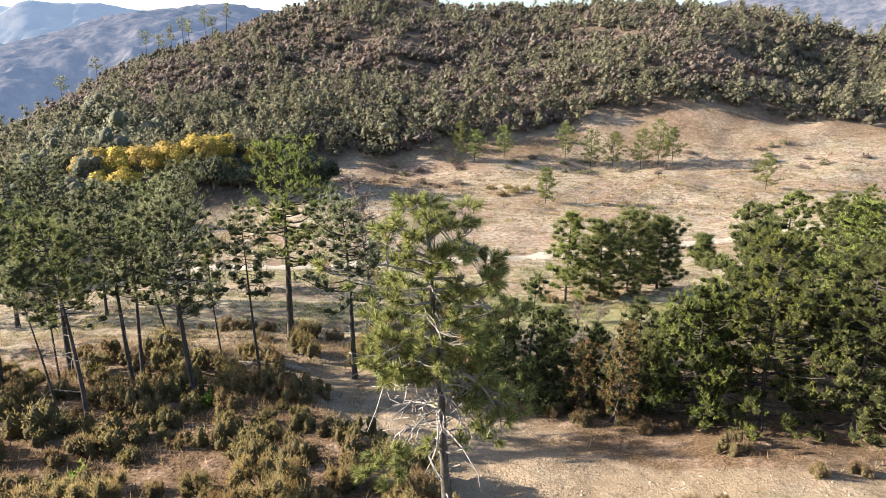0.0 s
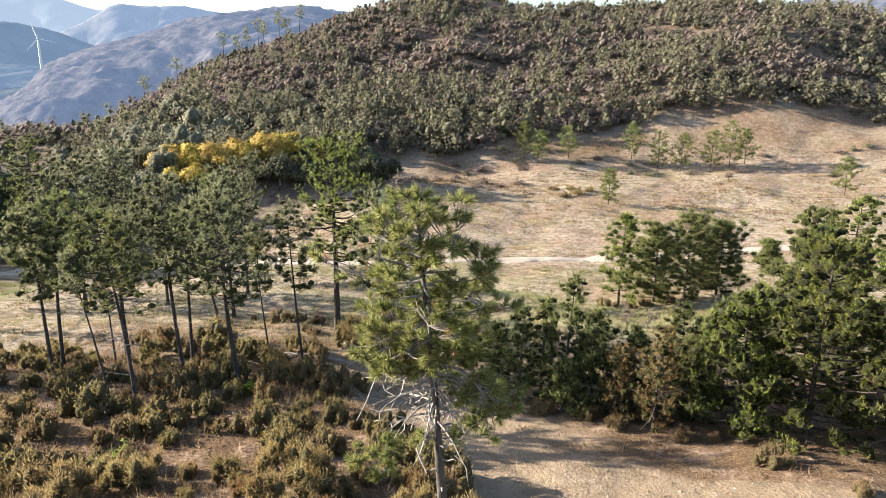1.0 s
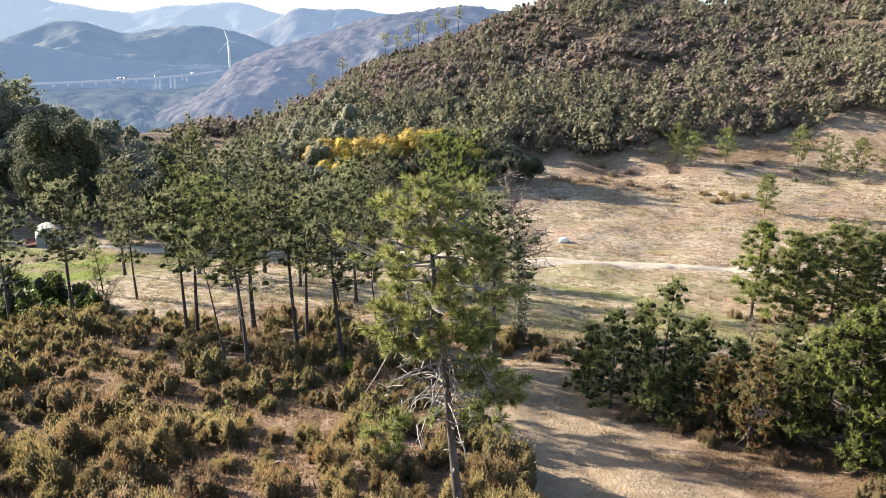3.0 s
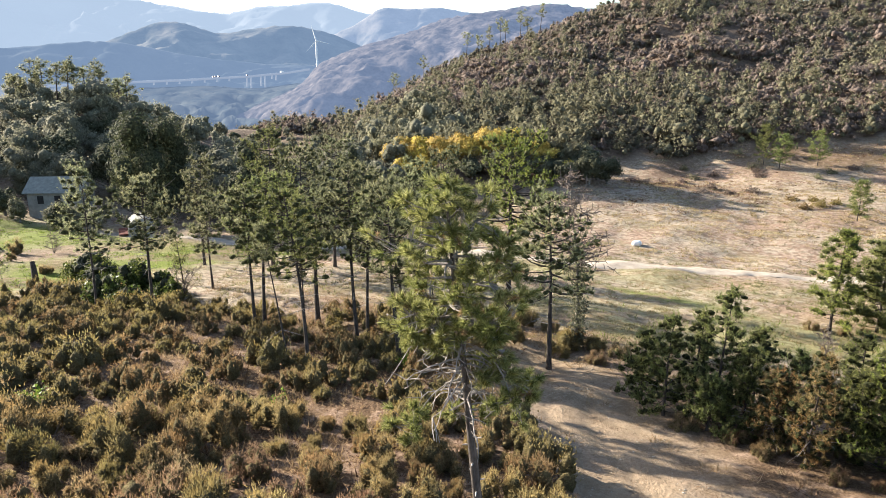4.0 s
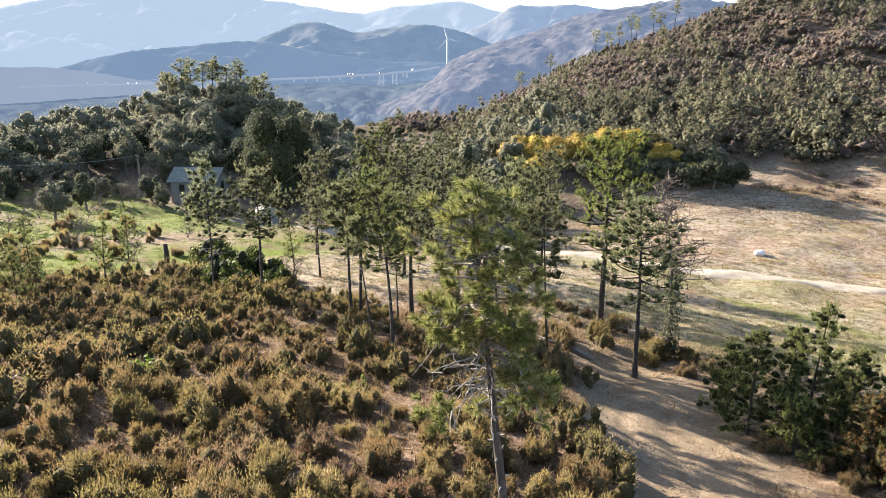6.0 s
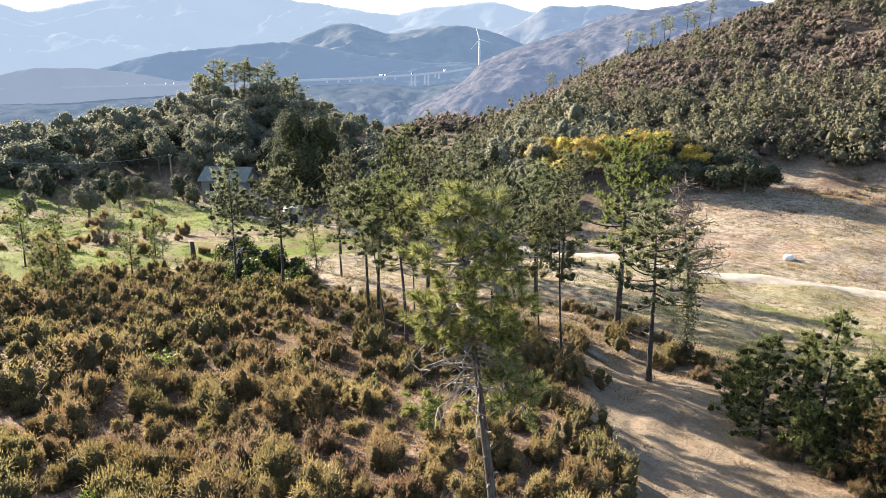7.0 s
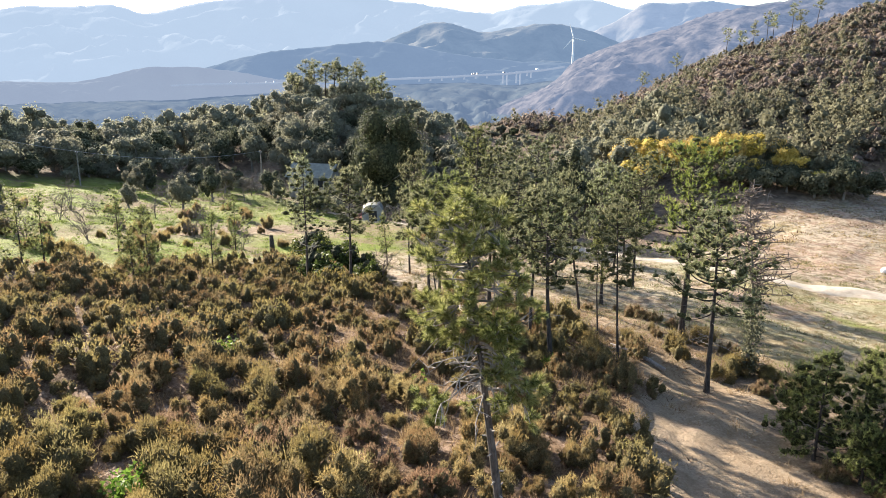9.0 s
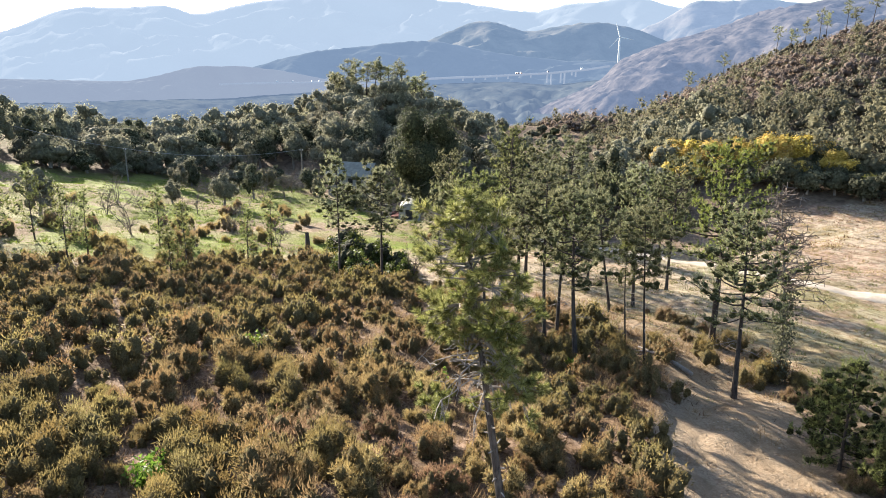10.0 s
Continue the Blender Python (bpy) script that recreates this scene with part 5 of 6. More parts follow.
def oak(x, y, r, h, seed, leaf, label, n=2600, size=0.24, name="oak", low=0.02):
    h = max(2.4, min(h, canopy(x, y) - 0.8))
    r = min(r, 0.75 * h)
    ob = thing(name, x, y, label, "tree", "evergreen oaks", (seed * 47) % 360)
    g = np.random.default_rng(seed)
    s = np.linspace(0, 1, 6)
    ax = np.stack([0.2 * np.sin(3 * s), 0.15 * np.sin(2 * s), h * 0.6 * s], 1)
    ax[0, 2] = -0.3
    tr = part("trunk", tube(ax, (0.05 * r + 0.08) * (1 - 0.7 * s), 7), BARK_GREY, ob, smooth=True)
    bits = [tube(np.stack([ax[3] * 0.7, ax[3] * 0.7 + (q := unit(g.normal(size=3) * [1, 1, 0.3] + [0, 0, 0.8])) * h * 0.3, ax[3] * 0.7 + q * h * 0.42 + [0, 0, 0.2]]), [0.07, 0.05, 0.02], 4) for _ in range(7)]
    part("branchwork", join(bits), BARK_GREY, tr)
    cr = part("crown", crown_template(seed, r, h, n, size, 24, low, 0.04), leaf, ob)
    part("crown_mass", lump_template(seed, r, h, 24, low, 0.04, 1, 0.70), OAK_MASS if leaf is OAK else HILL_MASS if leaf is HILL_PINE else OAK_SHADE_MASS, cr, smooth=True)


oak(-70.2, 67.0, 7.2, 17.5, 800, OAK_DEEP, "great round dark evergreen oak beside the farmhouse", 17000, 0.17)
# Oaks behind the pines get OAK_DEEP: the wood's shade as leaf colour.
oak(-47.0, 66.0, 3.6, 10.5, 801, OAK_DEEP, "dark dense evergreen oak behind the pines", 4600, 0.19)
oak(-80.5, 78.0, 5.5, 15.5, 802, OAK, "grey-green evergreen oak in the wood", 5600, 0.20)
oak(-88.0, 82.0, 5.0, 12.0, 803, OAK, "grey-green evergreen oak in the wood", 5600, 0.20)
oak(-60.0, 75.5, 5.0, 15.5, 804, OAK_DEEP, "evergreen oak with the wood's shade in its colour", 5600, 0.20)
oak(-53.0, 80.0, 4.4, 13.5, 805, OAK_DEEP, "dark evergreen oak behind the pines", 4600, 0.19)
for k, (x, y, r) in enumerate([(-122.0, 143.0, 4.6), (-117.5, 145.5, 5.0), (-113.0, 146.0, 4.6), (-109.5, 144.0, 4.8), (-119.5, 151.0, 4.2), (-115.0, 151.5, 4.4), (-95.0, 143.5, 4.6)]):
    oak(x, y, r, 6.4 + 0.9 * (k % 3), 830 + k, (OAK_DARK, OAK, OAK_DEEP)[k % 3], "evergreen oak on the saddle below the hill", 2600, 0.26)
oak(-55.5, 92.0, 3.8, 13.0, 840, OAK_DEEP, "dark round evergreen oak at the foot of the hill", 4600, 0.2)
oak(-74.8, 38.4, 2.3, 4.6, 806, OAK, "small rounded olive tree on the green meadow", 3400, 0.11, "olive_tree")
oak(-87.5, 48.7, 2.0, 5.8, 807, OAK_DARK, "slim evergreen tree on the green meadow", 3000, 0.12, "meadow_tree")
oak(-79.0, 33.5, 1.3, 3.4, 808, OAK, "small evergreen tree on the green meadow", 2000, 0.11, "meadow_tree")
oak(-99.0, 44.0, 2.0, 4.5, 809, OAK_DARK, "dark bush tree at the meadow's edge", 2600, 0.13, "meadow_tree")
oak(-52.0, 9.5, 1.9, 4.6, 811, OAK, "grey-green evergreen tree at the heath", 1700, 0.09, "meadow_tree")
oak(-47.5, 6.5, 1.6, 4.2, 812, OAK, "grey-green evergreen tree at the heath", 1500, 0.09, "meadow_tree")
oak(-61.0, 15.0, 2.2, 4.8, 813, OAK, "grey-green evergreen tree on the meadow", 1600, 0.10, "meadow_tree")
oak(-94.0, 40.0, 1.6, 4.0, 810, OAK, "grey-green bush tree at the meadow's edge", 2400, 0.12, "meadow_tree")
for k, (x, y) in enumerate([(-93.5, 72.5), (-99, 77), (-106, 82), (-98.5, 69.5), (-90, 78.5), (-104, 73), (-112, 79), (-95.5, 84), (-84, 83.5), (-113, 88)]):
    oak(x, y, 4.6, 9.0 + k % 3, 880 + k, (OAK, OAK_DARK)[k % 3 == 1], "evergreen oak behind the farmhouse", 3600, 0.18)
g = np.random.default_rng(31)
WOOD_EDGE = dart(900, (-128, -56, 18, 100), lambda x, y: 1.0 if zones(np.array(x), np.array(y))[2] > 0.55 and not (-84 < x < -66 and 54 < y < 76) and np.hypot(x + 70, y - 67) > 11 else 0.0, 6.0, g)
WOOD_EDGE = WOOD_EDGE[np.argsort(np.hypot(*WOOD_EDGE.T))][:64]
for k, (x, y) in enumerate(WOOD_EDGE):
    # Beyond x = -70 towards the pines, shade is put into darker leaves.
    oak(x, y, g.uniform(3.2, 5.4), g.uniform(6.5, 10.0), 820 + k, OAK_DEEP if x > -70 else OAK if g.uniform() < 0.6 else OAK_DARK, "evergreen oak in the dense grey-green wood", 3200, 0.18)

g2 = np.random.default_rng(91)
for k in range(34):
    q = k / 33
    x, y = np.interp(q, [0, 0.35, 0.6, 1], [-70, -90, -104, -116]) + g2.normal() * 2.0, np.interp(q, [0, 0.35, 0.6, 1], [58, 62, 52, 22]) + g2.normal() * 3.0
    if np.hypot(x + 86, y - 66) > 6.5 and np.hypot(x + 67, y - 62) > 5:
        oak(x, y, g2.uniform(1.6, 2.8), g2.uniform(2.4, 4.4), 1150 + k, (OAK, OAK_DARK, HILL_PINE)[k % 3], "low evergreen scrub along the edge of the wood", 1300, 0.14, "edge_shrub", 0.0)
# the rest of the wood, and the far hillside, as woods nobody could count
oaks, masses = [], []
for k in range(6):
    oaks.append(crown_template(900 + k, 3.9 + 0.25 * k, 7.5 + 0.6 * k, 1150, 0.23, 22, 0.0, 0.06))
    masses.append(lump_template(900 + k, 3.9 + 0.25 * k, 7.5 + 0.6 * k, 22, 0.0, 0.06, 1, 0.70))
spots = dart(2600, (-200, -50, -10, 165), lambda x, y: 1.0 if zones(np.array(x), np.array(y))[2] > 0.5 and x < -48 - 0.18 * (y - 70) and np.hypot(x + 78, y - 66) > 12 and np.min(np.hypot(*(WOOD_EDGE - [x, y]).T)) > 4.5 else 0, 6.2, g)
spots = [(x, y, place(x, y), max(0.3, min(g.uniform(0.7, 1.3), (canopy(x, y) - 1.2) / 10.5))) for x, y in spots if canopy(x, y) > 0.5]
tagged(new("woodland", fill("woodland", *scatter(oaks, spots, np.random.default_rng(41)), OAK)), "dense grey-green evergreen wood on a knoll", "wood", kind="stuff")
tagged(new("woodland_mass", fill("woodland_mass", *scatter(masses, spots, np.random.default_rng(41)), OAK_MASS, True)), "close inner foliage of the evergreen wood", "wood", kind="stuff")


def hill_pine_template(seed, r, h, n, size):
    """A small far pine: tiers of lobes round a stem, and their closed inner parts."""
    g = np.random.default_rng(seed)
    q = np.linspace(0.16, 0.9, 6) + g.normal(size=6) * 0.03
    th = np.arange(6) * 2.4 + g.uniform(0, 6.28)
    off = r * (1 - q) ** 0.8 * 0.65
    c = np.stack([np.cos(th) * off, np.sin(th) * off, h * q], 1)
    rad = r * (0.34 + 0.42 * (1 - q)) * g.uniform(0.8, 1.2, 6)
    i = g.integers(6, size=n)
    d = unit(g.normal(size=(n, 3)) + [0, 0, 0.2])
    p = c[i] + d * rad[i][:, None] * g.uniform(0.6, 1.45, (n, 1)) * [1, 1, 0.9]
    return leaves(p, d, size, g, 2.2), lumps_at(c, rad * 0.52, g, 0.9, 0.2)


def on_hill(x, y):
    return 1.0 if zones(np.array(x), np.array(y))[2] > 0.5 and x > -78 - 1.15 * (y - 120) else 0.0


def thick(x, y, shift):
    """Where trees crowd and where they stand apart."""
    return float(np.clip(0.5 + 1.1 * fractal(np.array(x + shift), np.array(y), 34, 3), 0.06, 1))


def hill_wood(name, label, shapes, spots, leaf, mass, seed):
    """A wood of small trees: leaves, and the closed inner parts under them."""
    tagged(new(name, fill(name, *scatter([a for a, _ in shapes], spots, np.random.default_rng(seed)), leaf)), label, "wood", kind="stuff")
    tagged(new(name + "_mass", fill(name + "_mass", *scatter([b for _, b in shapes], spots, np.random.default_rng(seed)), mass, True)), "close inner foliage of the " + name.replace("_", " "), "wood", kind="stuff")


hill_pines = [hill_pine_template(930 + k, 1.45 + 0.13 * k, 4.2 + 0.4 * k, 230, 0.20) for k in range(6)]
spots = np.concatenate([dart(6000, (-160, 135, 122, 215), lambda x, y: on_hill(x, y) * (-0.98 * y < x < 0.76 * y) * (thick(x, y, 0) * (0.55 if x > 25 else 0.14) if y > 182 else 0.7), 3.8, g),
                        dart(6600, (-240, 215, 212, 335), lambda x, y: on_hill(x, y) * (-0.98 * y < x < 0.76 * y) * thick(x, y, 0) * (0.55 if x > 25 else 0.12), 4.2, g)])
hill_wood("hill_pines", "olive-green young pines scattered over the hillside", hill_pines, [(x, y, place(x, y), g.uniform(0.6, 1.5) * (1.25 if y < 184 else 0.85) * float(np.interp(x / y, [-0.66, -0.54], [0.42, 1.0]))) for x, y in spots], HILL_PINE, HILL_MASS, 41)
round_trees = [(crown_template(970 + k, 2.0, 3.6, 200, 0.22, 8, 0.0, 0.06), lumps_at(np.random.default_rng(970 + k).normal(size=(7, 3)) * [0.75, 0.75, 0.7] + [0, 0, 1.7], np.full(7, 0.66), np.random.default_rng(970 + k), 1.0, 0.2)) for k in range(6)]
spots = dart(9300, (-240, 215, 150, 335), lambda x, y: on_hill(x, y) * (-0.98 * y < x < 0.76 * y) * min(1.0, 0.08 + 0.8 * thick(x, y, 300) ** 1.4) * (0.3 if x > 40 else 1.0), 2.6, g)
spots = [(x, y, place(x, y, 0.2), g.uniform(0.45, 1.15)) for x, y in spots]
pick = np.array([fractal(np.array(x), np.array(y), 30, 3) + 0.5 * np.exp(-((x / y - 0.02) / 0.17) ** 2) - 0.3 for x, y, _, _ in spots]) + g.normal(size=len(spots)) * 0.35
hill_wood("hill_evergreens", "dark round evergreens crowding the hillside", round_trees, [p for p, v in zip(spots, pick) if v < 0.05], HILL_DARK, HILL_DARK_MASS, 42)
hill_wood("hill_thicket", "olive round shrubs crowding the hillside", round_trees, [p for p, v in zip(spots, pick) if 0.05 <= v < 0.30], HILL_PINE, HILL_MASS, 44)
hill_wood("hill_brown_thicket", "brown leafless shrubs on the hillside", round_trees, [p for p, v in zip(spots, pick) if v >= 0.30], MAQUIS, MAQUIS_MASS, 45)
cushions = []
for k in range(6):
    q = np.random.default_rng(950 + k)
    c = q.normal(size=(3, 3)) * [1.1, 1.1, 0.25] + [0, 0, 0.85]
    rad = q.uniform(0.75, 1.35, 3)
    d = unit(q.normal(size=(60, 3)) + [0, 0, 0.4])
    i = q.integers(3, size=60)
    cushions.append((leaves(c[i] + d * rad[i][:, None] * q.uniform(0.55, 1.2, (60, 1)) * [1, 1, 0.9], d, 0.22, q, 1.4), lumps_at(c, rad * 0.66, q, 0.8, 0.2, True)))
a = g.uniform(-0.98, 0.72, 9600)
yy = 156 + 174 * g.uniform(0, 1, 9600) ** 1.1
xx = a * yy
keep = (zones(xx, yy)[2] > 0.4) & (xx > -78 - 1.15 * (yy - 120))
scrub = [(x, y, place(x, y, 0.1), g.uniform(0.7, 1.7)) for x, y in zip(xx[keep][:5500], yy[keep][:5500])]
kind_of = fractal(np.array([p[0] for p in scrub]) + 70, np.array([p[1] for p in scrub]), 40, 3) + g.normal(size=len(scrub)) * 0.3
kind_of = kind_of + 0.75 * np.exp(-((np.array([p[0] / p[1] for p in scrub]) - 0.02) / 0.17) ** 2) - 0.5
hill_wood("hill_scrub", "brown and reddish scrub between the hillside trees", cushions, [p for p, v in zip(scrub, kind_of) if v > -0.25], MAQUIS, MAQUIS_MASS, 43)
hill_wood("hill_maquis", "olive evergreen scrub between the hillside trees", cushions, [p for p, v in zip(scrub, kind_of) if v <= -0.25], HILL_DARK, HILL_DARK_MASS, 46)
ridge = [(-118, 300), (-114, 304), (-110, 307), (-106, 303), (-101, 308), (-97, 305), (-122, 296), (-92, 309), (-140, 290), (-150, 280)]
for k, (x, y) in enumerate(ridge):
    pine("ridge_pine", x, y, dict(seed=980 + k, height=11 + (k * 37 % 5), bare=0.62, spread=2.6, limbs=16, step=1.0, pad=0.75, needles=22, length=0.5, width=0.18, top_power=0.35, low=0.8, trunk_r=0.2, lean=(0.5, 0.2), bend=0.4), "tall bare-trunked pine on the skyline", "ridge pines", PINE_DULL)
for k, (x, y) in enumerate([(-125.4, 98.8), (-124.6, 99.8), (-123.4, 101.4), (-122.3, 102.9), (-121.5, 103.9), (-119.8, 106.0), (-118.6, 107.4), (-127.9, 95.4), (-131.0, 91.0), (-129.0, 93.6), (-126.6, 97.4)]):
    pine("knoll_pine", x, y, dict(seed=960 + k, height=canopy(x, y) + 1.4 - 0.7 * (k * 37 % 3), bare=0.58, spread=2.5, limbs=20, step=0.8, pad=0.6, needles=30, length=0.4, width=0.11, top_power=0.35, low=0.8, trunk_r=0.2, lean=(0.3, 0.2), bend=0.3), "tall pine above the evergreen wood", "knoll pines", PINE_DULL)


# ---- flowering mimosas at the foot of the hill ----
def mimosa(x, y, r, h, seed, leafy=False):
    ob = thing("mimosa", x, y, "mimosa thick with yellow blossom" if not leafy else "mimosa with yellow blossom over olive leaves", "flowering tree", "mimosas")
    s = np.linspace(0, 1, 4)
    part("trunk", tube(np.stack([0.2 * s, 0.1 * s, h * 0.6 * s - 0.2], 1), 0.12 * (1 - 0.6 * s), 6), BARK_GREY, ob)
    if leafy:
        part("blossom", crown_template(seed, r, h, 1100, 0.15, 18, 0.45, 0.05), MIMOSA, ob, "yellow blossom")
        part("foliage", crown_template(seed + 50, r * 1.1, h, 3400, 0.15, 22, 0.0, 0.04), OAK_DARK, ob, "dark olive leaves")
        part("inner_foliage", lump_template(seed + 50, r * 1.1, h, 22, 0.0, 0.04, 1, 0.7), OAK_SHADE_MASS, ob, "dark inner lumps for the shade between leaves", True)
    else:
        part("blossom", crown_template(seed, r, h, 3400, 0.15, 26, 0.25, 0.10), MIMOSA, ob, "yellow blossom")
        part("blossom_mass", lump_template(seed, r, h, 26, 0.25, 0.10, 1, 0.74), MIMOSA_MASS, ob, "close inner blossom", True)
        part("foliage", crown_template(seed + 50, r * 0.97, h * 0.9, 900, 0.15, 15, 0.0), HILL_PINE, ob, "olive leaves")


for k, (x, y, r, h) in enumerate([(-58.5, 118, 3.2, 6.6), (-54.5, 117, 3.2, 7.0), (-50.5, 117.5, 3.4, 7.2), (-46.5, 118, 3.2, 7.0), (-42.5, 120, 3.4, 7.4), (-38.5, 122, 3.2, 7.6), (-62.0, 119, 2.8, 5.8), (-52.0, 113, 3.0, 5.0), (-56.0, 113.5, 2.6, 4.4), (-35.0, 124, 3.0, 6.8), (-31.0, 122, 2.6, 5.0), (-27.0, 121, 2.4, 4.2), (-36.0, 118.5, 2.6, 4.6), (-60.2, 117.2, 2.6, 6.0), (-56.5, 116.4, 2.6, 6.2), (-48.5, 116.4, 2.8, 6.6), (-44.5, 117.4, 2.8, 6.6), (-40.5, 119.4, 2.8, 6.8), (-33.0, 122.4, 2.6, 5.6)]):
    mimosa(x, y, r, h, 1000 + k, 8 < k < 13)
dark_edge = [(-31, 119), (-27, 119.5), (-23.5, 121.5), (-34.5, 117), (-21, 125), (-38.5, 116), (-43, 115), (-25, 125), (-29, 128), (-33, 129), (-40, 128), (-47, 126), (-54, 126), (-60, 126), (-66, 123), (-37, 133), (-29, 134), (-44, 134), (-52, 133), (-68, 114), (-72, 108), (-64, 110), (-70, 100), (-63, 101), (-58, 96), (-66, 92)]
for k, (x, y) in enumerate(dark_edge):
    oak(x, y, 3.4, (4.2 if k < 7 else 5.4) + k % 3, 1100 + k, OAK_DARK if k % 2 or k < 7 else HILL_PINE, "dark evergreen thicket tree at the foot of the hill", 2000, 0.22)


# ---- shrubs on the dry slope ----
def slope_shrub(x, y, r, h, leaf, label, seed):
    g = np.random.default_rng(seed)
    ob = thing("slope_shrub", x, y, label, "shrub", "slope shrubs")
    d = unit(g.normal(size=(260, 3)))
    d[:, 2] = np.abs(d[:, 2])
    p = d * [r, r, h] * g.uniform(0.35, 1.0, (260, 1)) * (1 + 0.35 * np.sin(4 * d[:, :1] + 3 * d[:, 1:2] + seed))
    part("foliage", leaves(p, d, 0.17, g, 0.5), leaf, ob)
    part("stem_base", join([tube(np.stack([[0, 0, -0.1], p[i] * 0.8]), [0.03, 0.01], 3) for i in range(0, 60, 6)]), TWIG, ob)


g = np.random.default_rng(36)
for k, (x, y, r) in enumerate([(11.0, 127.0, 1.2), (13.4, 128.7, 1.5), (15.8, 130.0, 1.2), (12.5, 131.8, 1.0), (9.2, 133.0, 1.3), (18.5, 126.0, 0.9)]):
    slope_shrub(x, y, r, r * 0.8, HEATH_GREEN, "yellow-green broom shrub on the dry slope", 1300 + k)
for k in range(16):
    slope_shrub(-12 + g.normal() * 7, 137 + g.normal() * 5, g.uniform(0.9, 1.9), g.uniform(0.6, 1.1), MAQUIS, "brown bramble thicket on the dry slope", 1320 + k)
for k in range(34):
    slope_shrub(g.uniform(-24, 95), g.uniform(148, 163), g.uniform(0.8, 1.8), g.uniform(0.7, 1.5), (MAQUIS, HILL_PINE)[k % 2], "low dark shrub at the foot of the hill", 1350 + k)


# ---- leafless saplings and thickets on the meadow's rim ----
def bare_tree(x, y, h, r, seed, label, stems=3):
    g = np.random.default_rng(seed)
    ob = thing("bare_sapling", x, y, label, "sapling", "leafless saplings")
    pieces, twigs = [], []
    for k in range(stems):
        th = g.uniform(0, 6.28)
        u = np.linspace(0, 1, 5)[:, None]
        line = np.array([math.cos(th), math.sin(th), 0]) * 0.45 * r * u + np.array([0, 0, 1]) * h * 0.8 * u + np.cumsum(g.normal(size=(5, 3)) * 0.05 * h, 0) * u
        line[0, 2] = -0.1
        pieces.append(tube(line, np.linspace(0.05, 0.018, 5) * (0.4 + 0.15 * h), 5))
        for _ in range(11):
            a = line[int(g.integers(1, 5))]
            w = unit(g.normal(size=3) * [1, 1, 0.4] + [0, 0, 0.8])
            b = a + w * r * g.uniform(0.4, 0.9)
            twigs.append(tube(np.stack([a, (a + b) / 2 + g.normal(size=3) * 0.08, b]), [0.022, 0.016, 0.01], 3))
            for _ in range(5):
                c = a + (b - a) * g.uniform(0.4, 1)
                twigs.append(tube(np.stack([c, c + unit(w + g.normal(size=3) * 0.7) * r * g.uniform(0.15, 0.4)]), [0.013, 0.006], 3))
    st = part("stem", join(pieces), TWIG, ob)
    part("twig_work", join(twigs), TWIG, st)


for k, (x, y, h, r) in enumerate([(-46.5, 31.0, 2.6, 1.2), (-48.5, 29.0, 2.2, 1.0), (-52.0, 20.0, 3.0, 1.5), (-56.0, 24.0, 2.5, 1.3), (-62.0, 28.0, 2.8, 1.5), (-70.0, 33.0, 3.0, 1.6), (-66.0, 22.0, 3.0, 1.6), (-76.0, 26.0, 3.2, 1.6), (-84.0, 52.0, 3.5, 2.0), (-92.0, 58.5, 3.2, 2.2), (-95.5, 54.0, 3.0, 2.0), (-89.0, 56.0, 2.6, 1.8),
                                   (-100.0, 50.0, 4.2, 2.4), (-97.0, 64.0, 4.0, 2.4), (-103.0, 56.0, 4.4, 2.4), (-88.0, 66.0, 3.6, 2.0), (-60.0, 118.0, 5.5, 2.4), (-66.0, 112.0, 5.5, 2.6), (-43.0, 60.0, 3.2, 1.6), (-52.0, 58.0, 2.8, 1.6), (-31.5, 34.5, 2.4, 1.2), (-54.0, 30.0, 2.2, 1.4), (-64.0, 36.0, 2.4, 1.5), (-58.0, 44.0, 2.0, 1.3), (-82.0, 40.0, 2.6, 1.6), (-71.0, 27.0, 2.0, 1.4), (-79.0, 46.0, 2.4, 1.6), (-90.0, 44.0, 3.0, 1.8), (-58.0, 16.0, 3.0, 1.6), (-50.0, 15.0, 2.6, 1.4), (-62.0, 12.0, 3.4, 1.8), (9.0, 44.0, 1.6, 0.8), (10.2, 43.6, 1.4, 0.7)]):
    bare_tree(x, y, h, r, 1400 + k, "grey leafless sapling on the meadow's rim")


# ---- buildings and small things ----
def box_bm(bm, x0, y0, z0, x1, y1, z1):
    vs = [bm.verts.new(v) for v in ((x0, y0, z0), (x1, y0, z0), (x1, y1, z0), (x0, y1, z0), (x0, y0, z1), (x1, y0, z1), (x1, y1, z1), (x0, y1, z1))]
    for f in ((0, 3, 2, 1), (4, 5, 6, 7), (0, 1, 5, 4), (1, 2, 6, 5), (2, 3, 7, 6), (3, 0, 4, 7)):
        bm.faces.new([vs[i] for i in f])


def box(name, dims, mat, parent, label="", bevel=0.0):
    bm = bmesh.new()
    box_bm(bm, *dims)
    if bevel:
        bmesh.ops.bevel(bm, geom=bm.edges[:], offset=bevel, segments=2, affect="EDGES")
    ob = part(name, from_bm(name, bm, mat), None, parent, label)
    return ob


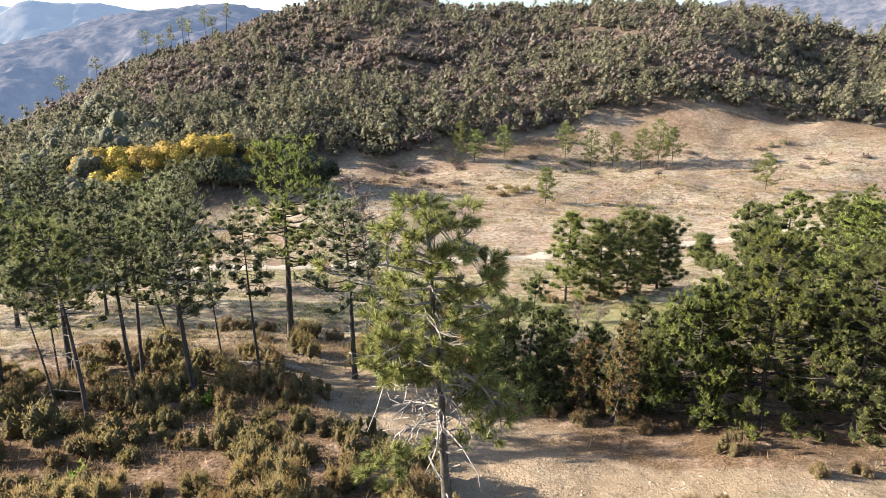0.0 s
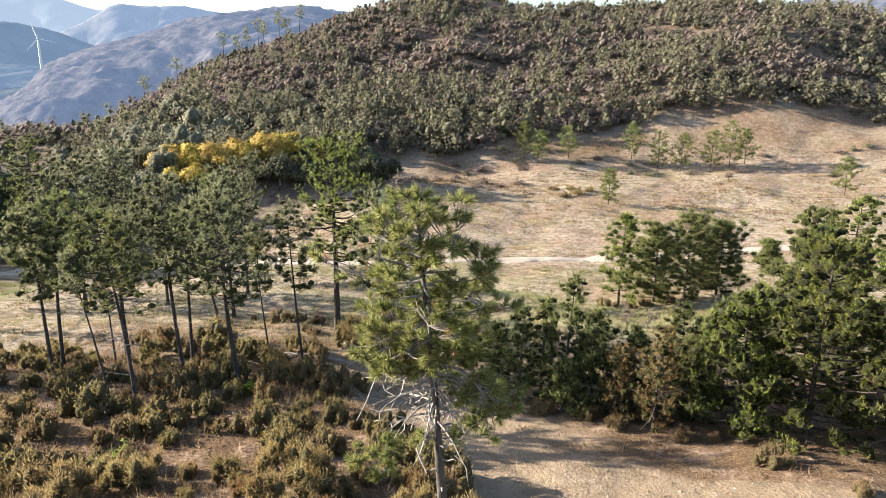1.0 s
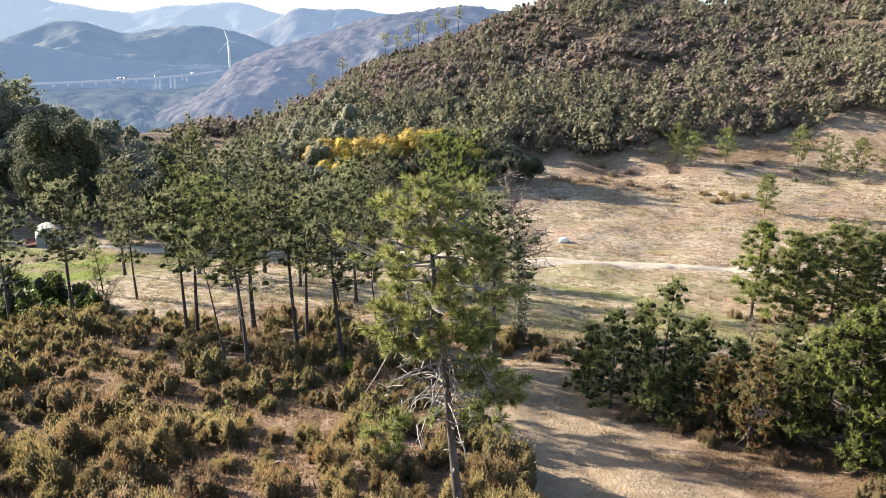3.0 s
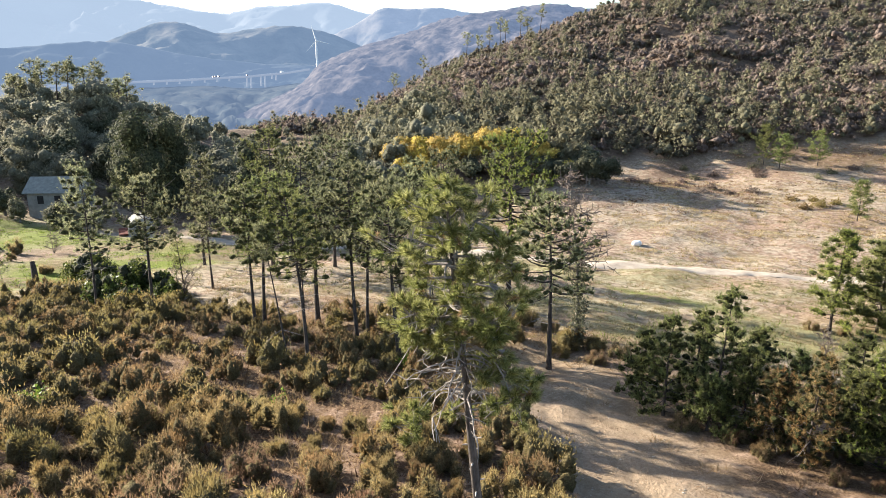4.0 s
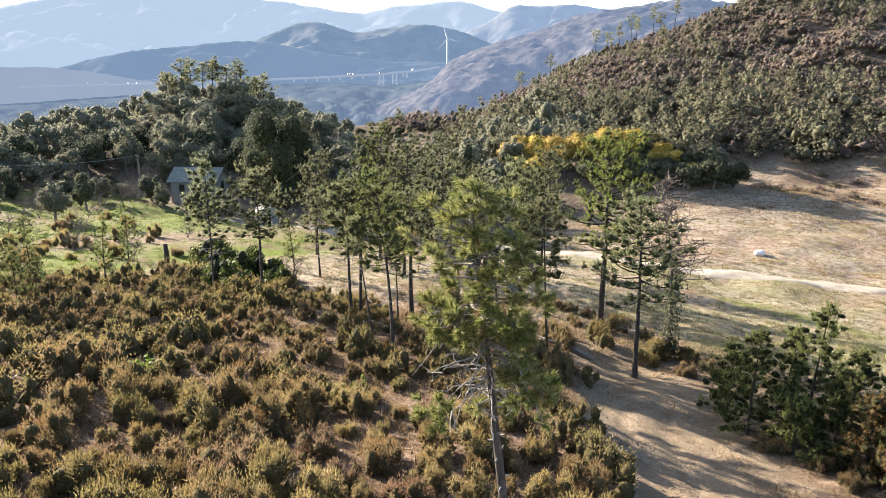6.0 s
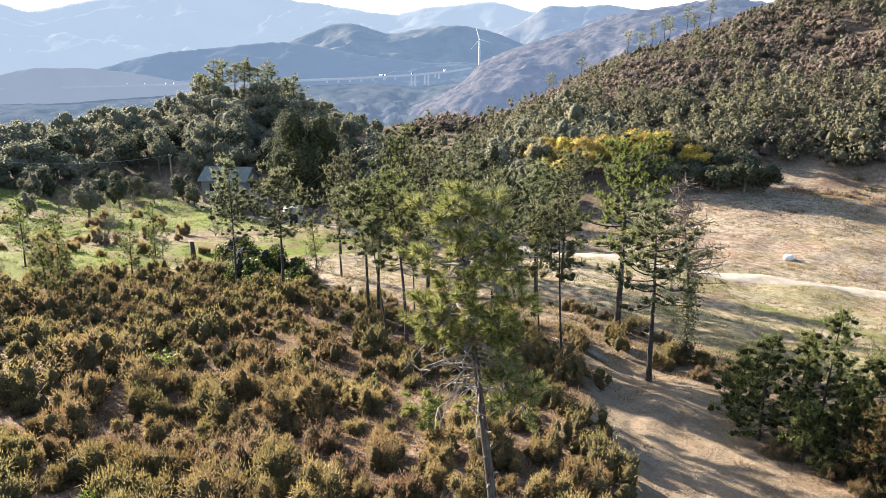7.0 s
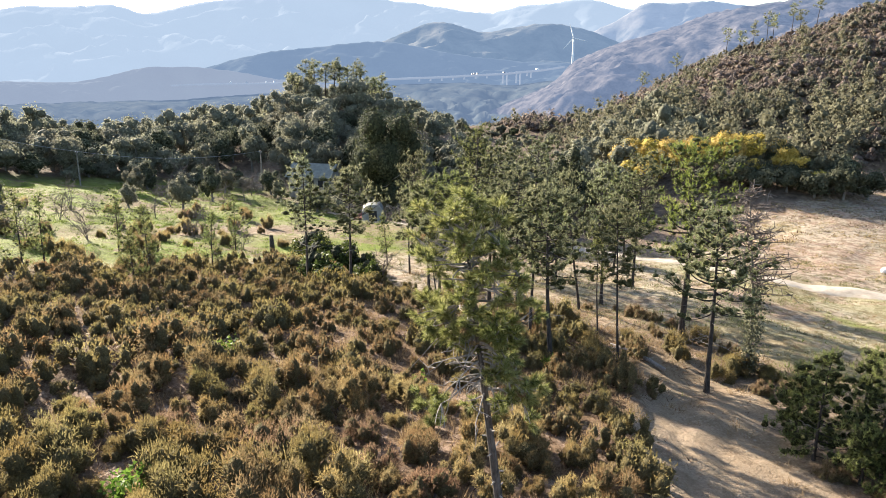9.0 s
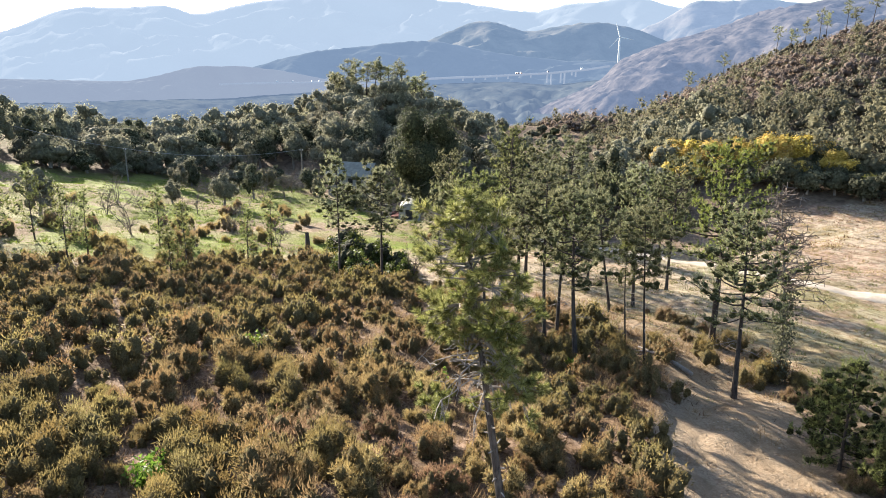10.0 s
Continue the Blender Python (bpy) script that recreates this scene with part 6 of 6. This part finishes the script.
def house(x, y, turn, length, width, eaves, rise, label, roofmat):
    ob = thing("farmhouse", x, y, label, "house", "", turn)
    bm = bmesh.new()
    L, W = length / 2, width / 2
    v = [bm.verts.new(p) for p in ((-L, -W, -1.5), (L, -W, -1.5), (L, W, -1.5), (-L, W, -1.5), (-L, -W, eaves), (L, -W, eaves), (L, W, eaves), (-L, W, eaves), (-L, 0, eaves + rise), (L, 0, eaves + rise))]
    for f in ((0, 1, 5, 4), (2, 3, 7, 6), (1, 2, 6, 9, 5), (3, 0, 4, 8, 7), (0, 3, 2, 1)):
        bm.faces.new([v[i] for i in f])
    part("wall", from_bm("wall", bm, PLASTER), None, ob, "pale grey weathered plaster")
    for sgn in (-1, 1):
        bm = bmesh.new()
        e = 0.45
        a, b = Vector((0, 0, eaves + rise + 0.02)), Vector((0, sgn * (W + e), eaves - rise * e / W + 0.02))
        q = [Vector((-L - e, a.y, a.z)), Vector((L + e, a.y, a.z)), Vector((L + e, b.y, b.z)), Vector((-L - e, b.y, b.z))]
        lo = [bm.verts.new(p) for p in q]
        hi = [bm.verts.new(p + Vector((0, 0, 0.12))) for p in q]
        bm.faces.new(lo), bm.faces.new(hi[::-1])
        for i in range(4):
            bm.faces.new([lo[i], hi[i], hi[(i + 1) % 4], lo[(i + 1) % 4]])
        bmesh.ops.recalc_face_normals(bm, faces=bm.faces[:])
        part("roof", from_bm("roof", bm, roofmat), None, ob, "grey sheet roof")
    for fx in (-0.5, 0.15, 0.6):
        for sgn in (-1, 1):
            w = box("window", (fx * L - 0.4, sgn * (W + 0.02) - 0.04, eaves - 1.7, fx * L + 0.4, sgn * (W + 0.02) + 0.04, eaves - 0.6), DARK, ob, "dark window")
    for fx in (-1, 1):
        box("window", (fx * (L + 0.02) - 0.04, -0.45, eaves - 1.5, fx * (L + 0.02) + 0.04, 0.45, eaves - 0.4), DARK, ob, "dark gable window")
    return ob


house(-86.0, 66.0, 30, 7.0, 5.2, 4.2, 1.6, "small grey farmhouse with a sheet roof under oaks", ROOF)


def shed(x, y, turn):
    ob = thing("shed", x, y, "low arched grey shed with a dark doorway", "shed", "", turn)
    n = 12
    th = np.linspace(0, np.pi, n)
    prof = np.stack([1.5 * np.cos(th), 1.3 + 1.3 * np.sin(th)], 1)
    prof = np.concatenate([[[1.5, -0.6]], prof, [[-1.5, -0.6]]])
    V = np.concatenate([np.stack([np.full(len(prof), xx), prof[:, 0], prof[:, 1]], 1) for xx in (-2.0, 2.0)])
    k = len(prof)
    T = [[i, i + 1, k + i + 1] for i in range(k - 1)] + [[i, k + i + 1, k + i] for i in range(k - 1)]
    T += [[0, i + 1, i] for i in range(1, k - 1)] + [[k, k + i, k + i + 1] for i in range(1, k - 1)]
    part("shell", (V, T), PLASTER, ob)
    box("door", (1.98, -0.55, -0.4, 2.03, 0.55, 1.7), DARK, ob, "dark doorway")
    box("red_panel", (-2.0, -2.6, 0.6, 1.8, -1.56, 0.75), BRICK_RED, ob, "rust-red tin lean-to roof")


shed(-67.0, 62.5, -40)


def pole(x, y, h, lean=0.0):
    ob = thing("utility_pole", x, y, "weathered wooden power pole with crossarm", "utility pole", "power poles")
    ob.rotation_mode = "XYZ"
    part("post", tube([[0, 0, -0.6], [lean * 0.5, 0, h * 0.5], [lean, 0, h]], [0.13, 0.11, 0.09], 8), BARK_GREY, ob)
    box("crossarm", (lean - 0.5, -0.05, h - 0.35, lean + 0.5, 0.05, h - 0.22), BARK_GREY, ob)
    for dx in (-0.42, 0.42):
        part("insulator", tube([[lean + dx, 0, h - 0.22], [lean + dx, 0, h - 0.06]], [0.04, 0.03], 6), WHITE, ob, "white insulator")
    return np.array([x + lean, y, place(x, y) + h - 0.1])


tops = [pole(-93.6, 60.7, 6.7), pole(-101.0, 35.0, 5.2), pole(-122.0, 12.0, 7.0)]
for a, b in ((0, 1), (1, 2)):
    u = np.linspace(0, 1, 24)[:, None]
    line = tops[a] * (1 - u) + tops[b] * u - np.array([0, 0, 1.1]) * 4 * u * (1 - u)
    w = new("power_line", fill("power_line", *tube(line, np.full(24, 0.022), 4), WIRE))
    tagged(w, "thin pale power line hanging between poles", "cable", "power lines")

# white wrapped bale beside the road
def bale(x, y):
    ob = thing("wrapped_bale", x, y, "white plastic-wrapped bale lying on the grass", "bale")
    u = np.linspace(-0.9, 0.9, 9)
    rad = np.array([0.02, 0.42, 0.55, 0.58, 0.55, 0.58, 0.55, 0.42, 0.02])
    line = np.stack([u, 0.1 * np.sin(3 * u), 0.45 + 0.05 * np.sin(5 * u)], 1)
    V, T = tube(line, rad, 12)
    V[:, 2] = np.maximum(V[:, 2], -0.02)
    part("wrapping", (V, T), WHITE, ob, "white plastic", True)
    V2, T2 = tube(line * [0.5, 1, 0.8] + [0.2, 0.9, 0], rad * 0.6, 10)
    part("bundle", (V2, T2), WHITE, ob, "white plastic bundle", True)
    ob.scale = (0.72, 0.72, 0.72)


bale(-9.6, 90.6)

# stump, fallen trunk, pale branches on the ground
ob = thing("stump", -44.9, 33.0, "dark leaning broken stump", "stump")
part("stem", tube([[0, 0, -0.2], [-0.15, 0.1, 0.7], [-0.45, 0.25, 1.5]], [0.26, 0.22, 0.17], 8), BARK, ob)
ob = thing("fallen_trunk", -8.2, 33.6, "bleached fallen trunk lying on dry grass", "log", "", 0)
part("stem", tube([[-2.6, 0.6, 0.10], [-1.2, 0.35, 0.14], [0.2, 0.0, 0.12], [1.3, -0.5, 0.10]], [0.05, 0.09, 0.11, 0.12], 7), DEADWOOD, ob, smooth=True)
part("limb", tube([[-1.2, 0.35, 0.14], [-1.8, -0.1, 0.3], [-2.2, -0.5, 0.25]], [0.04, 0.03, 0.015], 5), DEADWOOD, ob)


# ---- wind turbine and viaduct, a mile away ----
def far_point(az, el, r):
    return np.array([5 + r * math.sin(radians(az)), r * math.cos(radians(az)), 14 + r * math.tan(radians(el))])


def turbine():
    p = far_point(-34.9, 0.3, 1580)
    ob = thing("wind_turbine", p[0], p[1], "white three-bladed wind turbine on a far ridge", "wind turbine", z=p[2])
    hub = 1580 * (math.tan(radians(2.25)) - math.tan(radians(0.3)))
    part("tower", tube([[0, 0, -14], [0, 0, hub * 0.5], [0, 0, hub]], [2.6, 2.1, 1.5], 12), WHITE, ob, smooth=True)
    d = np.array([math.sin(radians(-34.9)), math.cos(radians(-34.9)), 0])
    rt = np.array([d[1], -d[0], 0])
    part("nacelle", tube([[*(d * 3 + [0, 0, hub])], [*(-d * 4 + [0, 0, hub])], [*(-d * 5.5 + [0, 0, hub])]], [1.8, 1.8, 1.0], 8), WHITE, ob)
    for k in range(3):
        a = radians(107 + 120 * k)
        w = rt * math.cos(a) + np.array([0, 0, 1]) * math.sin(a)
        c = -d * 5 + np.array([0, 0, hub])
        part("blade", tube([c, c + w * 6, c + w * 20, c + w * 31], [0.9, 1.5, 0.9, 0.25], 6), WHITE, ob)


turbine()


DECK_AZ = [-66, -63.5, -59.7, -52.5, -48, -45, -42.6, -40, -38.8, -37.3, -36.4, -35.4]
DECK_EL = [-1.3, -1.22, -1.2, -1.04, -0.82, -0.72, -0.58, -0.45, -0.32, -0.2, -0.05, 0.1]
# Mid-grey concrete; the distance haze over it is put in as emission.
HAZED_CONCRETE = far_material("hazed_concrete", (0.12, 0.12, 0.125), (0.18, 0.18, 0.18), (0.46, 0.55, 0.72), 0.15, 0.05)


def viaduct():
    r = 1560
    azs = np.arange(-66.0, -35.4, 0.5)
    els = np.interp(azs, DECK_AZ, DECK_EL)
    deck = np.array([far_point(a, e, r) for a, e in zip(azs, els)])
    ob = thing("viaduct", deck[len(deck) // 2][0], deck[len(deck) // 2][1], "long pale motorway viaduct on tall piers across the valley", "bridge", z=0.0)
    o = np.array([ob.location.x, ob.location.y, 0])
    d = unit(np.gradient(deck, axis=0))
    n = np.stack([-d[:, 1], d[:, 0], 0 * d[:, 0]], 1)
    prof = ((-7, 0), (-7, 2.4), (7, 2.4), (7, 0), (4, -2.0), (-4, -2.0))
    V = np.stack([deck + n * a + [0, 0, b] for a, b in prof], 1).reshape(-1, 3) - o
    k = len(prof)
    i = (np.arange(len(deck) - 1)[:, None] * k + np.arange(k)).ravel()
    j = (np.arange(len(deck) - 1)[:, None] * k + (np.arange(k) + 1) % k).ravel()
    part("deck", (V, np.concatenate([np.stack([i, j, j + k], 1), np.stack([i, j + k, i + k], 1)])), HAZED_CONCRETE, ob, "concrete deck with parapets, paled by haze emission")
    tall = [(-40.3, 20), (-40.0, 24), (-39.25, 22), (-38.95, 30), (-38.4, 9), (-38.1, 13)] + [(a, 7) for a in np.arange(-47.0, -41.0, 0.9)]
    for a, deep in tall:
        p = far_point(a, float(np.interp(a, azs, els)), r) - o
        part("pier", tube([p - [0, 0, deep], p - [0, 0, deep / 2], p - [0, 0, 1]], [1.9, 1.7, 1.9], 8), HAZED_CONCRETE, ob)


viaduct()
g = np.random.default_rng(77)
for k in range(14):
    a = g.uniform(-64, -37)
    p = far_point(a, float(np.interp(a, DECK_AZ, DECK_EL)), 1560)
    ob = thing("lorry", p[0], p[1], "pale lorry far off on the motorway", "lorry", "traffic on the viaduct", g.uniform(-40, -20), z=p[2] + 1.7)
    ln = g.uniform(2, 5)
    box("body", (-ln, -1.2, 0.6, ln, 1.2, 3.6), WHITE, ob, "", 0.1)
    box("cab", (ln, -1.1, 0.6, ln + 1.8, 1.1, 2.8), WHITE if k % 3 else BRICK_RED, ob, "", 0.1)
